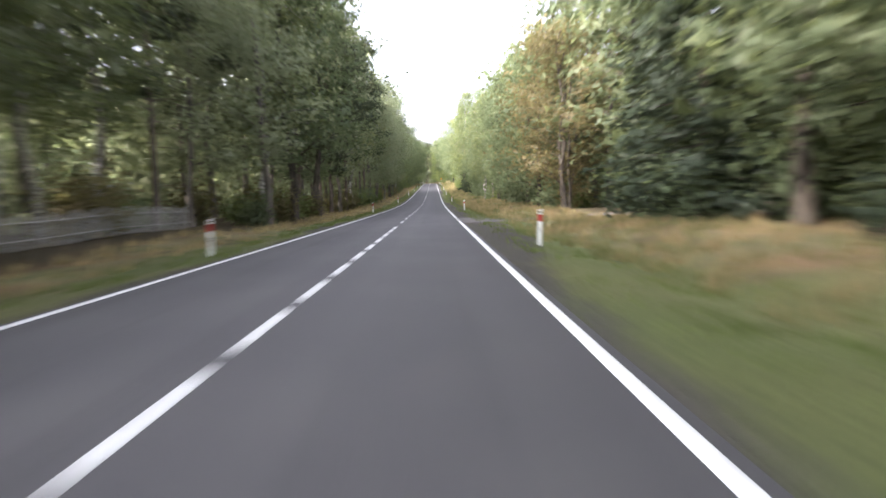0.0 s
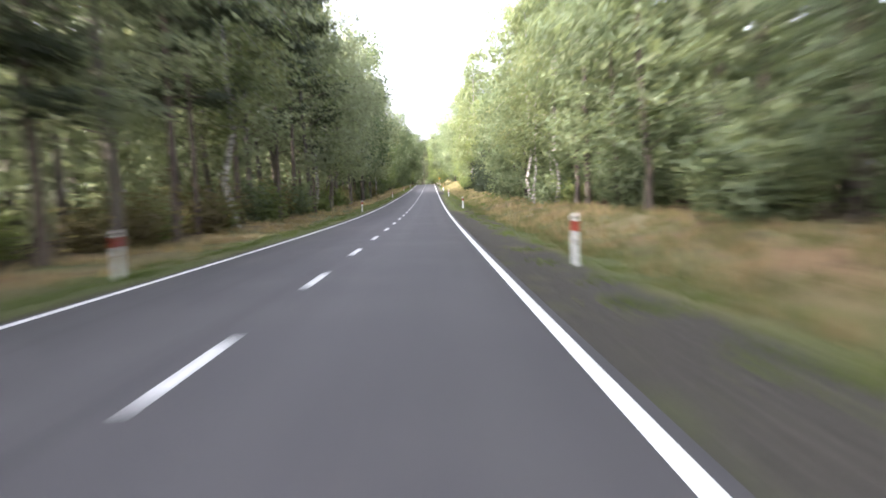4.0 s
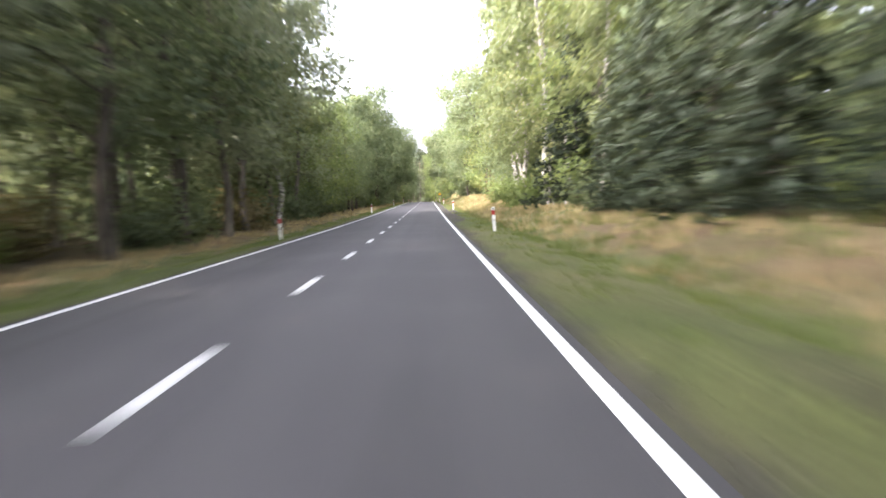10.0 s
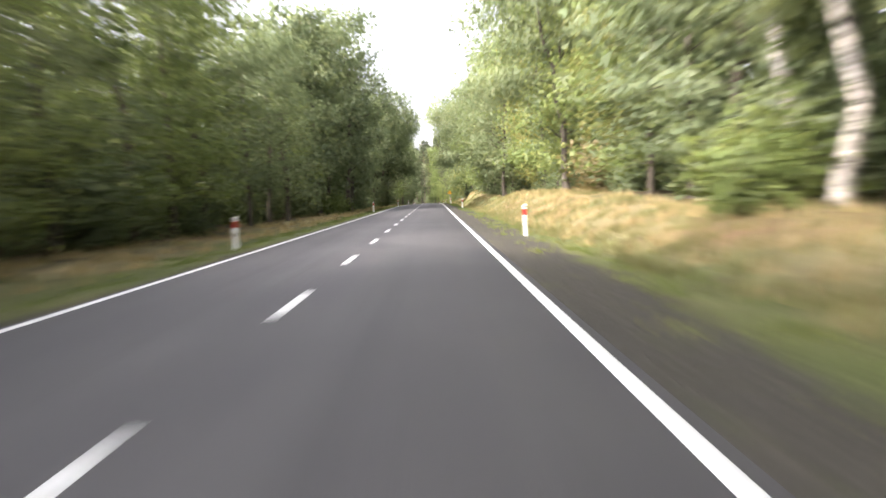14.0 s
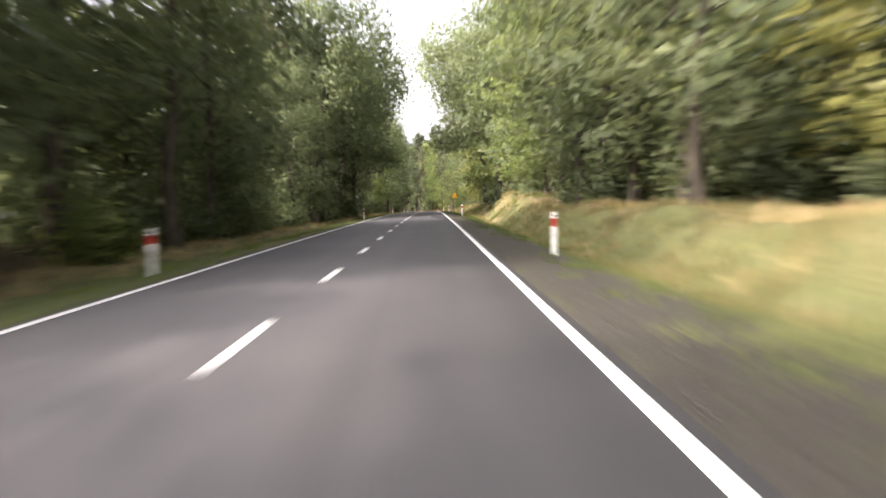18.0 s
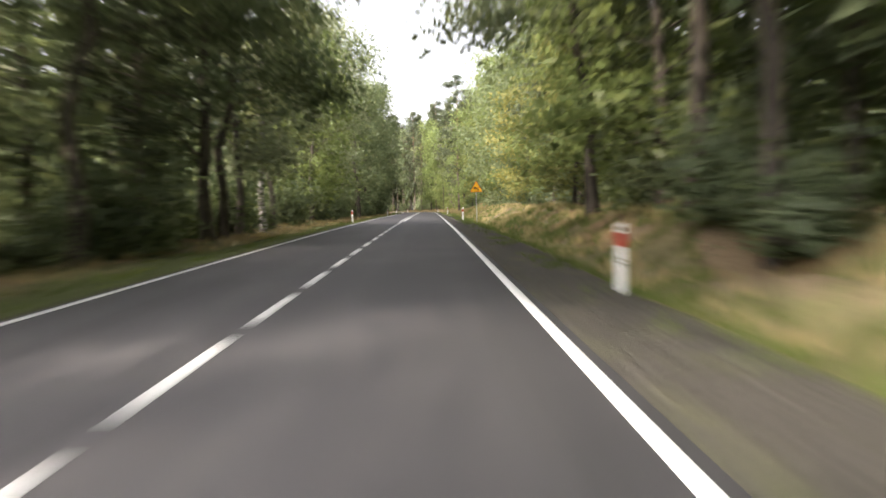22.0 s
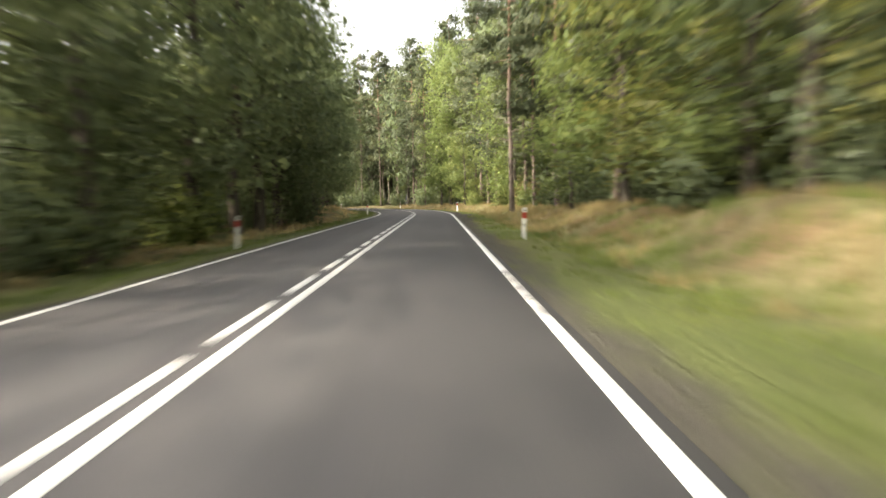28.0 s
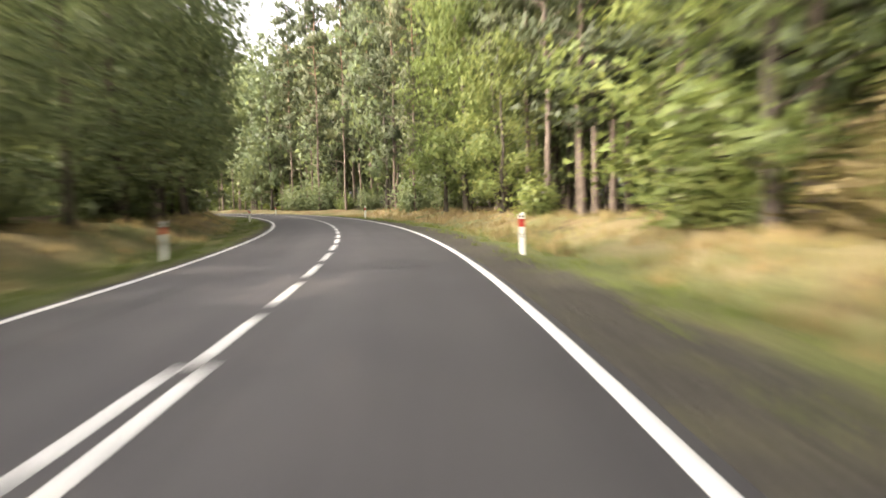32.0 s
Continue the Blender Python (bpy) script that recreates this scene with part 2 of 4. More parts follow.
def ground_material():
    m, nt, b = material("verge_ground", .95, .1)
    uv, s, lat = track_uv(nt)
    far = mathn(nt, "ABSOLUTE", lat)
    big = noise_out(nt, uv, .11, 3)
    mid = noise_out(nt, uv, .6, 4)
    fine = noise_out(nt, uv, 9, 5, .7)
    wob = mathn(nt, "ADD", far, mathn(nt, "MULTIPLY", mathn(nt, "SUBTRACT", mid, .5), 2.6))
    right = band(nt, lat, -1, 1)
    green = ramp(nt, fine, ((.25, (.055, .07, .026)), (.75, (.14, .158, .062))))
    straw = ramp(nt, fine, ((.25, (.12, .10, .052)), (.75, (.25, .21, .115))))
    rust = ramp(nt, fine, ((.25, (.11, .075, .04)), (.75, (.25, .17, .095))))
    litter = ramp(nt, fine, ((.3, (.03, .025, .016)), (.75, (.10, .078, .048))))
    grit = ramp(nt, fine, ((.25, (.034, .032, .027)), (.55, (.075, .070, .060)), (.8, (.135, .125, .108))))
    dry = mix(nt, band(nt, noise_out(nt, uv, .19, 3), .45, .6), straw, rust)
    grass = mix(nt, mathn(nt, "MULTIPLY", band(nt, big, .42, .64), .5), green, straw)
    start = mathn(nt, "ADD", 5.6, mathn(nt, "MULTIPLY", right, .7))
    c = mix(nt, band(nt, mathn(nt, "SUBTRACT", wob, start), -.6, 1.5), grass, dry)
    moss = mathn(nt, "MULTIPLY", band(nt, noise_out(nt, uv, .23, 4), .46, .62), .75)
    c = mix(nt, moss, c, green)
    deep = mathn(nt, "ADD", 8.4, mathn(nt, "MULTIPLY", right, 2.4))
    c = mix(nt, band(nt, mathn(nt, "SUBTRACT", wob, deep), -.6, 1.8), c, litter)
    # bare soil and dark tussocks among the grass
    soil = mathn(nt, "MULTIPLY", band(nt, noise_out(nt, uv, .42, 6, .68), .53, .66), .7)
    c = mix(nt, mathn(nt, "MULTIPLY", soil, band(nt, far, 5.0, 6.4)), c, litter)
    tuss = band(nt, noise_out(nt, uv, 2.2, 5, .7), .5, .68)
    c = mix(nt, mathn(nt, "MULTIPLY", tuss, .45), c, (.055, .058, .026))
    # bare, driven-over strip beside the asphalt: its width changes along the road
    reach = ramp(nt, mathn(nt, "DIVIDE", s, 500.0), tuple((p / 500, (w, w, w)) for p, w in (
        (0, .0), (14, .12), (24, .7), (50, .75), (62, .55), (76, .45), (88, .45), (104, .3), (114, .0), (178, .0),
        (188, .35), (206, .4), (232, .6), (264, .6), (280, .5), (300, .6), (345, .6), (362, .42), (385, .35), (400, .12), (436, .14), (446, .45))))
    grey = nt.nodes.new("ShaderNodeRGBToBW")
    nt.links.new(reach, grey.inputs[0])
    wide = mathn(nt, "ADD", mathn(nt, "MULTIPLY", right, mathn(nt, "MULTIPLY", grey.outputs[0], 2.7)), 3.38)
    apron = mathn(nt, "MULTIPLY", mathn(nt, "MULTIPLY", band(nt, s, 30, 34), band(nt, s, 45, 41)), mathn(nt, "SUBTRACT", 1.0, right))
    wide = mathn(nt, "ADD", wide, mathn(nt, "MULTIPLY", apron, 1.3))
    wide = mathn(nt, "ADD", wide, mathn(nt, "MULTIPLY", mathn(nt, "SUBTRACT", big, .5), .9))
    part_of = mathn(nt, "SUBTRACT", mathn(nt, "ADD", far, mathn(nt, "MULTIPLY", mathn(nt, "SUBTRACT", mid, .5), 1.1)), wide)
    ragged = mathn(nt, "ADD", part_of, mathn(nt, "MULTIPLY", mathn(nt, "SUBTRACT", noise_out(nt, uv, 3.5, 6, .75), .5), 1.5))
    weeds = mathn(nt, "SUBTRACT", 1.0, mathn(nt, "MULTIPLY", band(nt, noise_out(nt, uv, 1.1, 6, .72), .52, .66), .6))
    c = mix(nt, mathn(nt, "MULTIPLY", band(nt, ragged, .35, -.3), weeds), c, grit)
    # fresh grass on the flank of the bank, below its dry crest
    lively = ramp(nt, fine, ((.25, (.075, .092, .036)), (.75, (.18, .195, .082))))
    flank = mathn(nt, "MULTIPLY", mathn(nt, "MULTIPLY", band(nt, s, 250, 262), band(nt, s, 306, 299)), mathn(nt, "MULTIPLY", band(nt, wob, 5.4, 6.2), band(nt, wob, 8.9, 7.7)))
    c = mix(nt, mathn(nt, "MULTIPLY", mathn(nt, "MULTIPLY", flank, right), .55), c, lively)
    # pale sand and bare soil on the cut bank
    earth = ramp(nt, fine, ((.25, (.115, .082, .05)), (.75, (.27, .205, .132))))
    for s0, l0, long, broad in BARE:
        ds, dl = mathn(nt, "DIVIDE", mathn(nt, "SUBTRACT", s, float(s0)), float(long)), mathn(nt, "DIVIDE", mathn(nt, "SUBTRACT", lat, l0), broad)
        spread = mathn(nt, "ADD", mathn(nt, "MULTIPLY", ds, ds), mathn(nt, "MULTIPLY", dl, dl))
        spread = mathn(nt, "ADD", spread, mathn(nt, "MULTIPLY", mathn(nt, "SUBTRACT", noise_out(nt, uv, 1.3, 6, .7), .5), 4.5))
        c = mix(nt, mathn(nt, "MULTIPLY", band(nt, spread, 1.1, .5), .85), c, earth)
    # a strip of straw between the soil and the greener bank
    strip = mathn(nt, "MULTIPLY", band(nt, wob, 5.0, 5.5), band(nt, wob, 6.7, 6.2))
    strip = mathn(nt, "MULTIPLY", strip, mathn(nt, "MULTIPLY", band(nt, s, 296, 304), band(nt, s, 358, 348)))
    c = mix(nt, mathn(nt, "MULTIPLY", mathn(nt, "MULTIPLY", strip, right), .75), c, straw)
    # duller, browner grass beside the straight
    dull = mathn(nt, "MULTIPLY", mathn(nt, "MULTIPLY", band(nt, s, 84, 94), band(nt, s, 178, 164)), mathn(nt, "MULTIPLY", band(nt, wob, 6.4, 7.8), band(nt, wob, 20, 14)))
    c = mix(nt, mathn(nt, "MULTIPLY", mathn(nt, "MULTIPLY", dull, right), .6), c, mix(nt, .5, rust, litter))
    # a wheel rut in the grass
    rut = mathn(nt, "ABSOLUTE", mathn(nt, "SUBTRACT", mathn(nt, "ADD", lat, mathn(nt, "MULTIPLY", mathn(nt, "SUBTRACT", big, .5), 2.0)), 4.9))
    c = mix(nt, mathn(nt, "MULTIPLY", mathn(nt, "MULTIPLY", band(nt, rut, .62, .2), band(nt, mid, .34, .5)), mathn(nt, "MULTIPLY", band(nt, s, 82, 92), band(nt, s, 152, 138))), c, mix(nt, .5, grit, litter))
    nt.links.new(c, b.inputs["Base Color"])
    bump(nt, b, mathn(nt, "ADD", fine, mathn(nt, "MULTIPLY", noise_out(nt, uv, 2.2, 5, .7), 1.6)), 1.0, .10)
    return m


def leaf_material(name, stops, glow=.5):
    m = bpy.data.materials.new(name)
    m.use_nodes = True
    nt = m.node_tree
    nt.nodes.remove(nt.nodes["Principled BSDF"])
    island = nt.nodes.new("ShaderNodeNewGeometry").outputs["Random Per Island"]
    info = nt.nodes.new("ShaderNodeObjectInfo").outputs["Random"]
    patch = noise_out(nt, position(nt), .45, 2)
    f = mathn(nt, "ADD", mathn(nt, "MULTIPLY", island, .25), mathn(nt, "MULTIPLY", info, .38))
    f = mathn(nt, "ADD", f, mathn(nt, "MULTIPLY", mathn(nt, "SUBTRACT", patch, .35), .9))
    c = ramp(nt, f, stops)
    d = node(nt, "BsdfDiffuse")
    t = node(nt, "BsdfTranslucent")
    g = node(nt, "BsdfGlossy", Roughness=.45)
    g.inputs["Color"].default_value = (.5, .5, .5, 1)
    nt.links.new(mix(nt, .2, c, (0, 0, 0)), d.inputs[0])
    through_leaf = mix(nt, .3, c, (.22, .24, .06))
    nt.links.new(mix(nt, 1 - 1.4 * glow, through_leaf, (0, 0, 0)), t.inputs[0])
    one = nt.nodes.new("ShaderNodeAddShader")
    nt.links.new(d.outputs[0], one.inputs[0])
    nt.links.new(t.outputs[0], one.inputs[1])
    two = node(nt, "MixShader", Fac=.02)
    nt.links.new(one.outputs[0], two.inputs[1])
    nt.links.new(g.outputs[0], two.inputs[2])
    nt.links.new(two.outputs[0], nt.nodes["Material Output"].inputs[0])
    return m


def bark_material(name, dark, light, scale=3.0, flat=1.0, marks=None):
    m, nt, b = material(name, .95, .1)
    p = position(nt)
    sc = node(nt, "Mapping")
    nt.links.new(p, sc.inputs["Vector"])
    sc.inputs["Scale"].default_value = (1, 1, flat)
    f = noise_out(nt, sc.outputs[0], scale, 6, .65)
    c = ramp(nt, f, ((.35, dark), (.65, light)))
    if marks:
        sep = nt.nodes.new("ShaderNodeSeparateXYZ")
        nt.links.new(p, sep.inputs[0])
        c = mix(nt, band(nt, sep.outputs[2], *marks[0]), c, marks[1])
    nt.links.new(c, b.inputs["Base Color"])
    bump(nt, b, f, .8, .03)
    return m


ASPHALT, DUSTY, PAINT, GROUND = asphalt_material(), asphalt_material("dusty_asphalt", .75), paint_material(), ground_material()
LEAF = {
    "oak": leaf_material("oak_leaves", ((.1, (.052, .070, .040)), (.5, (.090, .115, .064)), (.9, (.152, .170, .087)))),
    # Lightened to stand in for windscreen glare and missing fill light on the left.
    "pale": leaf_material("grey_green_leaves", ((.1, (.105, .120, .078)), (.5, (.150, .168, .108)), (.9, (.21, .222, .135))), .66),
    "birch": leaf_material("birch_leaves", ((.1, (0.055, 0.070, 0.033)), (.5, (0.099, 0.119, 0.055)), (.9, (0.198, 0.193, 0.088)))),
    "pine": leaf_material("pine_needles", ((.1, (.034, .046, .028)), (.5, (.064, .078, .046)), (.9, (.12, .125, .07))), .2),
    "brown": leaf_material("turning_leaves", ((.1, (0.056, 0.046, 0.024)), (.5, (0.104, 0.084, 0.044)), (.9, (0.168, 0.136, 0.064)))),
    "gold": leaf_material("golden_leaves", ((.1, (.075, .085, .03)), (.5, (.14, .14, .045)), (.9, (.26, .23, .065)))),
    "lime": leaf_material("light_green_leaves", ((.1, (.055, .078, .026)), (.5, (.10, .13, .045)), (.9, (.19, .205, .07)))),
    "spruce": leaf_material("spruce_needles", ((.1, (.03, .042, .027)), (.5, (.048, .064, .04)), (.9, (.075, .092, .055))), .15),
}
BARK = {
    "birch": bark_material("birch_bark", (.05, .045, .04), (.52, .49, .44), 2.2, 3.5),
    "pine": bark_material("pine_bark", (.06, .048, .04), (.18, .145, .12), 3.0, .5, ((6, 13), (.20, .13, .088))),
    # Grey bark, kept lighter than dark_bark to lift the shaded left wood.
    "grey": bark_material("grey_bark", (.07, .062, .052), (.21, .185, .155), 3.5, .35),
    "oak": bark_material("dark_bark", (.03, .026, .02), (.11, .095, .078), 4.0, .35),
}
WHITE = plain("white_plastic", (.66, .66, .63), (.80, .80, .77), 5, .5)
RED = plain("red_reflector", (.30, .025, .02), (.42, .04, .032), 8, .4)
BLACK = plain("black_print", (.012, .012, .012), (.03, .03, .03), 8, .6)
STEEL = plain("galvanised_steel", (.30, .31, .32), (.48, .49, .5), 12, .45, .8)
YELLOW = plain("yellow_sheeting", (.55, .28, .01), (.68, .37, .014), 6, .45)
WOOD = plain("grey_wood", (.26, .245, .225), (.50, .48, .45), 9, .9)
DRY = leaf_material("dry_grass", ((.1, (.16, .12, .06)), (.5, (.30, .23, .12)), (.9, (.46, .37, .2))), .3)
MIXED = leaf_material("mixed_grass", ((.1, (.07, .075, .03)), (.5, (.15, .14, .06)), (.9, (.27, .22, .11))), .3)
GREEN = leaf_material("green_grass", ((.1, (.05, .075, .02)), (.5, (.10, .13, .035)), (.9, (.19, .19, .07))), .3)


# ---------------------------------------------------------------- mesh helpers
def mesh_of(name, verts, faces, mat, smooth=False):
    me = bpy.data.meshes.new(name)
    me.from_pydata(np.asarray(verts, dtype=float).tolist() if not isinstance(verts, list) else verts, [],
                   faces.tolist() if isinstance(faces, np.ndarray) else faces)
    me.materials.append(mat)
    if smooth:
        me.shade_smooth()
    return me


def part(name, data, mat=None, parent=None, label=""):
    """Links a mesh, or a bmesh, as one object under a thing or a part."""
    if isinstance(data, bmesh.types.BMesh):
        me = bpy.data.meshes.new(name)
        bmesh.ops.recalc_face_normals(data, faces=data.faces)
        data.to_mesh(me)
        data.free()
        me.materials.append(mat)
        data = me
    ob = new(name, data)
    ob.parent = parent
    return tagged(ob, label)


def box(bm, lo, hi, m=None, bevel=0.0):
    made = bmesh.ops.create_cube(bm, size=1)["verts"]
    size = Vector(hi) - Vector(lo)
    bmesh.ops.transform(bm, matrix=Matrix.Translation((Vector(lo) + Vector(hi)) / 2) @ Matrix.Diagonal((*size, 1)), verts=made)
    if bevel:
        edges = list({e for v in made for e in v.link_edges})
        out = bmesh.ops.bevel(bm, geom=edges, offset=bevel, segments=2, affect="EDGES")
        made = list({v for f in out["faces"] for v in f.verts} | {v for v in made if v.is_valid})
    if m is not None:
        bmesh.ops.transform(bm, matrix=m, verts=made)
    return made


def thing(name, label, category, group="", kind=""):
    return tagged(new(name), label, category, group, kind)


def ribbon(name, rows_of, mat, uv_rows):
    """A strip mesh from rows of places, with the track's map."""
    n, k = len(rows_of), len(rows_of[0])
    verts = [tuple(p) for r in rows_of for p in r]
    faces = [(i * k + j, i * k + j + 1, (i + 1) * k + j + 1, (i + 1) * k + j) for i in range(n - 1) for j in range(k - 1)]
    me = mesh_of(name, verts, faces, mat, True)
    uvs = np.array([q for r in uv_rows for q in r])
    layer = me.uv_layers.new(name="track")
    idx = np.empty(len(me.loops), dtype=np.int32)
    me.loops.foreach_get("vertex_index", idx)
    layer.data.foreach_set("uv", uvs[idx].astype(np.float32).ravel())
    return me


# ---------------------------------------------------------------- ground and road
LATS = [-160, -110, -75, -50, -36, -28, -23, -19, -16, -14] + [-13 + .5 * i for i in range(19)] + [-3.6, -3.25, -3.1, 0, 3.1, 3.25, 3.6] \
    + [4 + .4 * i for i in range(26)] + [15, 17, 20, 24, 30, 38, 52, 80, 120, 170]
STATIONS = list(np.arange(-70, 560, 1.0)) + list(np.arange(560, 790.1, 10))
ground = tagged(new("ground", ribbon("ground", [[spot(s, l) for l in LATS] for s in STATIONS], GROUND,
                                     [[(s, l) for l in LATS] for s in STATIONS])),
                "grassy verge, dry grass and forest floor beside a road", "ground", kind="structure")

# the wide wooded land round it, out to the horizon
low = min(road_z(s) for s in range(-70, 790, 20)) - 1.5
tagged(new("distant_ground", mesh_of("distant_ground", [(-4000, -4000, low), (4000, -4000, low), (4000, 4000, low), (-4000, 4000, low)], [(0, 1, 2, 3)],
                                     plain("distant_woodland", (.03, .036, .018), (.075, .08, .042), .03))),
       "dark green wooded land out to the horizon", "ground", kind="structure")


def road_strip(name, s0, s1, l0, l1, up, mat, parent=None, pace=2.0, thick=0.0):
    n = max(2, int(math.ceil((s1 - s0) / pace)) + 1)
    ss = [s0 + (s1 - s0) * i / (n - 1) for i in range(n)]
    cuts = [l0, l1] if l0 * l1 >= 0 else [l0, 0, l1]
    rows_of, uv_rows = [], []
    for s in ss:
        r = [on_road(s, l, up) for l in cuts]
        u = [(s, l) for l in cuts]
        if thick:
            skirt = .04 if thick > .05 else .003
            r = [on_road(s, l0 - skirt, up - thick)] + r + [on_road(s, l1 + skirt, up - thick)]
            u = [(s, l0 - skirt)] + u + [(s, l1 + skirt)]
        rows_of.append(r)
        uv_rows.append(u)
    return part(name, ribbon(name, rows_of, mat, uv_rows), parent=parent)


road = road_strip("road", -70, 780, -SEAL_W, SEAL_W, 0, ASPHALT, thick=.12)
tagged(road, "grey asphalt country road with white markings", "road", kind="structure")
LIFT = .006
HALF = .066


def dash(s0, s1, lat, half=HALF, name="lane_dash"):
    road_strip(name, s0, s1, lat - half, lat + half, LIFT, PAINT, road, 1.5, .004)


road_strip("edge_line", -70, 780, -ROAD_W - HALF, -ROAD_W + HALF, LIFT, PAINT, road, 2, .004)
for s0, s1 in ((-70, 38.6), (45.2, 401), (406, 780)):
    road_strip("edge_line", s0, s1, ROAD_W - HALF, ROAD_W + HALF, LIFT, PAINT, road, 2, .004)
for s0, s1 in ((38.6, 45.2), (401, 406)):
    s = s0 + .5
    while s < s1 - .4:
        dash(s, s + .5, ROAD_W, name="edge_dash")
        s += 1.0
SHORT = 3.187                       # pace of the close dashes
s = 26.7 - 30 * 2.95
while s < 30:
    dash(s, s + 2.1, 0)
    s += 2.95
s = 36.7
while s < 299:                      # short dashes, long gaps
    dash(s, s + 2, 0)
    s += 6
s = 300.7
while s < 356.5:
    dash(s, s + 2.15, 0)
    s += SHORT
road_strip("centre_line", 358.3, 452.9, .055, .055 + 2 * HALF, LIFT, PAINT, road, 2, .004)
s = 358.3
while s < 450.9:
    dash(s, s + 2.15, -.135)
    s += SHORT
s = 453.2
while s < 640:
    dash(s, s + 2.15, 0)
    s += SHORT

# side road that joins on the right
def side_strip(lat0, lat1, edge0, edge1, up):
    rows_of, uv_rows = [], []
    for i in range(33):
        l = lat0 + (lat1 - lat0) * (i / 32) ** 1.6
        flare = math.exp(-(l - lat0) / 2.4)
        r = [edge0 - 4.0 * flare + (edge1 - edge0 + 5.5 * flare) * j / 10 for j in range(11)]
        rows_of.append([Vector(on_road(s, l, -.012)).lerp(spot(s, l, up), step(lat0, lat0 + .9, l)) for s in r])
        uv_rows.append([(s, l) for s in r])
    return ribbon("side_road", rows_of, DUSTY, uv_rows)


tagged(new("side_road", side_strip(SEAL_W - .06, 40, 40.4, 44.2, .03)), "narrow grey asphalt side road joining the main road", "road", kind="structure")

# ---------------------------------------------------------------- trees
rng = np.random.default_rng(7)


def tube(path, radii, sides=7):
    """Rings round a line of places; returns verts and faces."""
    path = [Vector(p) for p in path]
    verts, faces = [], []
    for i, (p, r) in enumerate(zip(path, radii)):
        d = (path[min(i + 1, len(path) - 1)] - path[max(i - 1, 0)]).normalized()
        u = d.cross(Vector((.31, .95, .07))).normalized()
        v = d.cross(u)
        for k in range(sides):
            a = 2 * math.pi * k / sides
            verts.append(tuple(p + (u * math.cos(a) + v * math.sin(a)) * r))
    for i in range(len(path) - 1):
        for k in range(sides):
            a, b = i * sides + k, i * sides + (k + 1) % sides
            faces.append((a, b, b + sides, a + sides))
    return verts, faces


def joined(pieces):
    verts, faces = [], []
    for v, f in pieces:
        n = len(verts)
        verts += v
        faces += [tuple(i + n for i in q) for q in f]
    return verts, faces


def leaves(centres, spread, size, droop=.0, flat=.5):
    """Pointed leaves scattered round the given centres, with the soft shading of whole clumps."""
    n = len(centres)
    off = rng.normal(0, 1, (n, 3)) * spread
    c = centres + off
    d = rng.normal(0, 1, (n, 3))
    d[:, 2] = d[:, 2] * flat - droop
    d /= np.linalg.norm(d, axis=1)[:, None]
    w = np.cross(d, rng.normal(0, 1, (n, 3)))
    w /= np.linalg.norm(w, axis=1)[:, None]
    l = (size * rng.uniform(.6, 1.35, n))[:, None]
    a, b, e = c - d * l * .5 + w * l * .1, c + d * l * .12 - w * l * .36, c + d * l * .55 + w * l * .2
    soft = off / np.mean(spread)
    axis_xy = centres.copy()
    axis_xy[:, 2] = 0
    reach = np.linalg.norm(axis_xy, axis=1)[:, None] + .3
    soft = soft * .5 + (axis_xy / reach * .55 if n and np.max(reach) < 9 else 0) + rng.normal(0, .13, (n, 3)) + np.array([[0, 0, .35]])
    soft /= np.linalg.norm(soft, axis=1)[:, None]
    turned = np.einsum("ij,ij->i", np.cross(b - a, e - a), soft) < 0
    b[turned], e[turned] = e[turned], b[turned].copy()
    v = np.stack([a, b, e], 1).reshape(-1, 3)
    return v, np.arange(3 * n).reshape(n, 3), np.repeat(soft, 3, 0)


def leaf_mesh(name, made, mat):
    v, f, normals = made
    me = mesh_of(name, v, f, mat, True)
    me.normals_split_custom_set_from_vertices(normals.tolist())
    return me


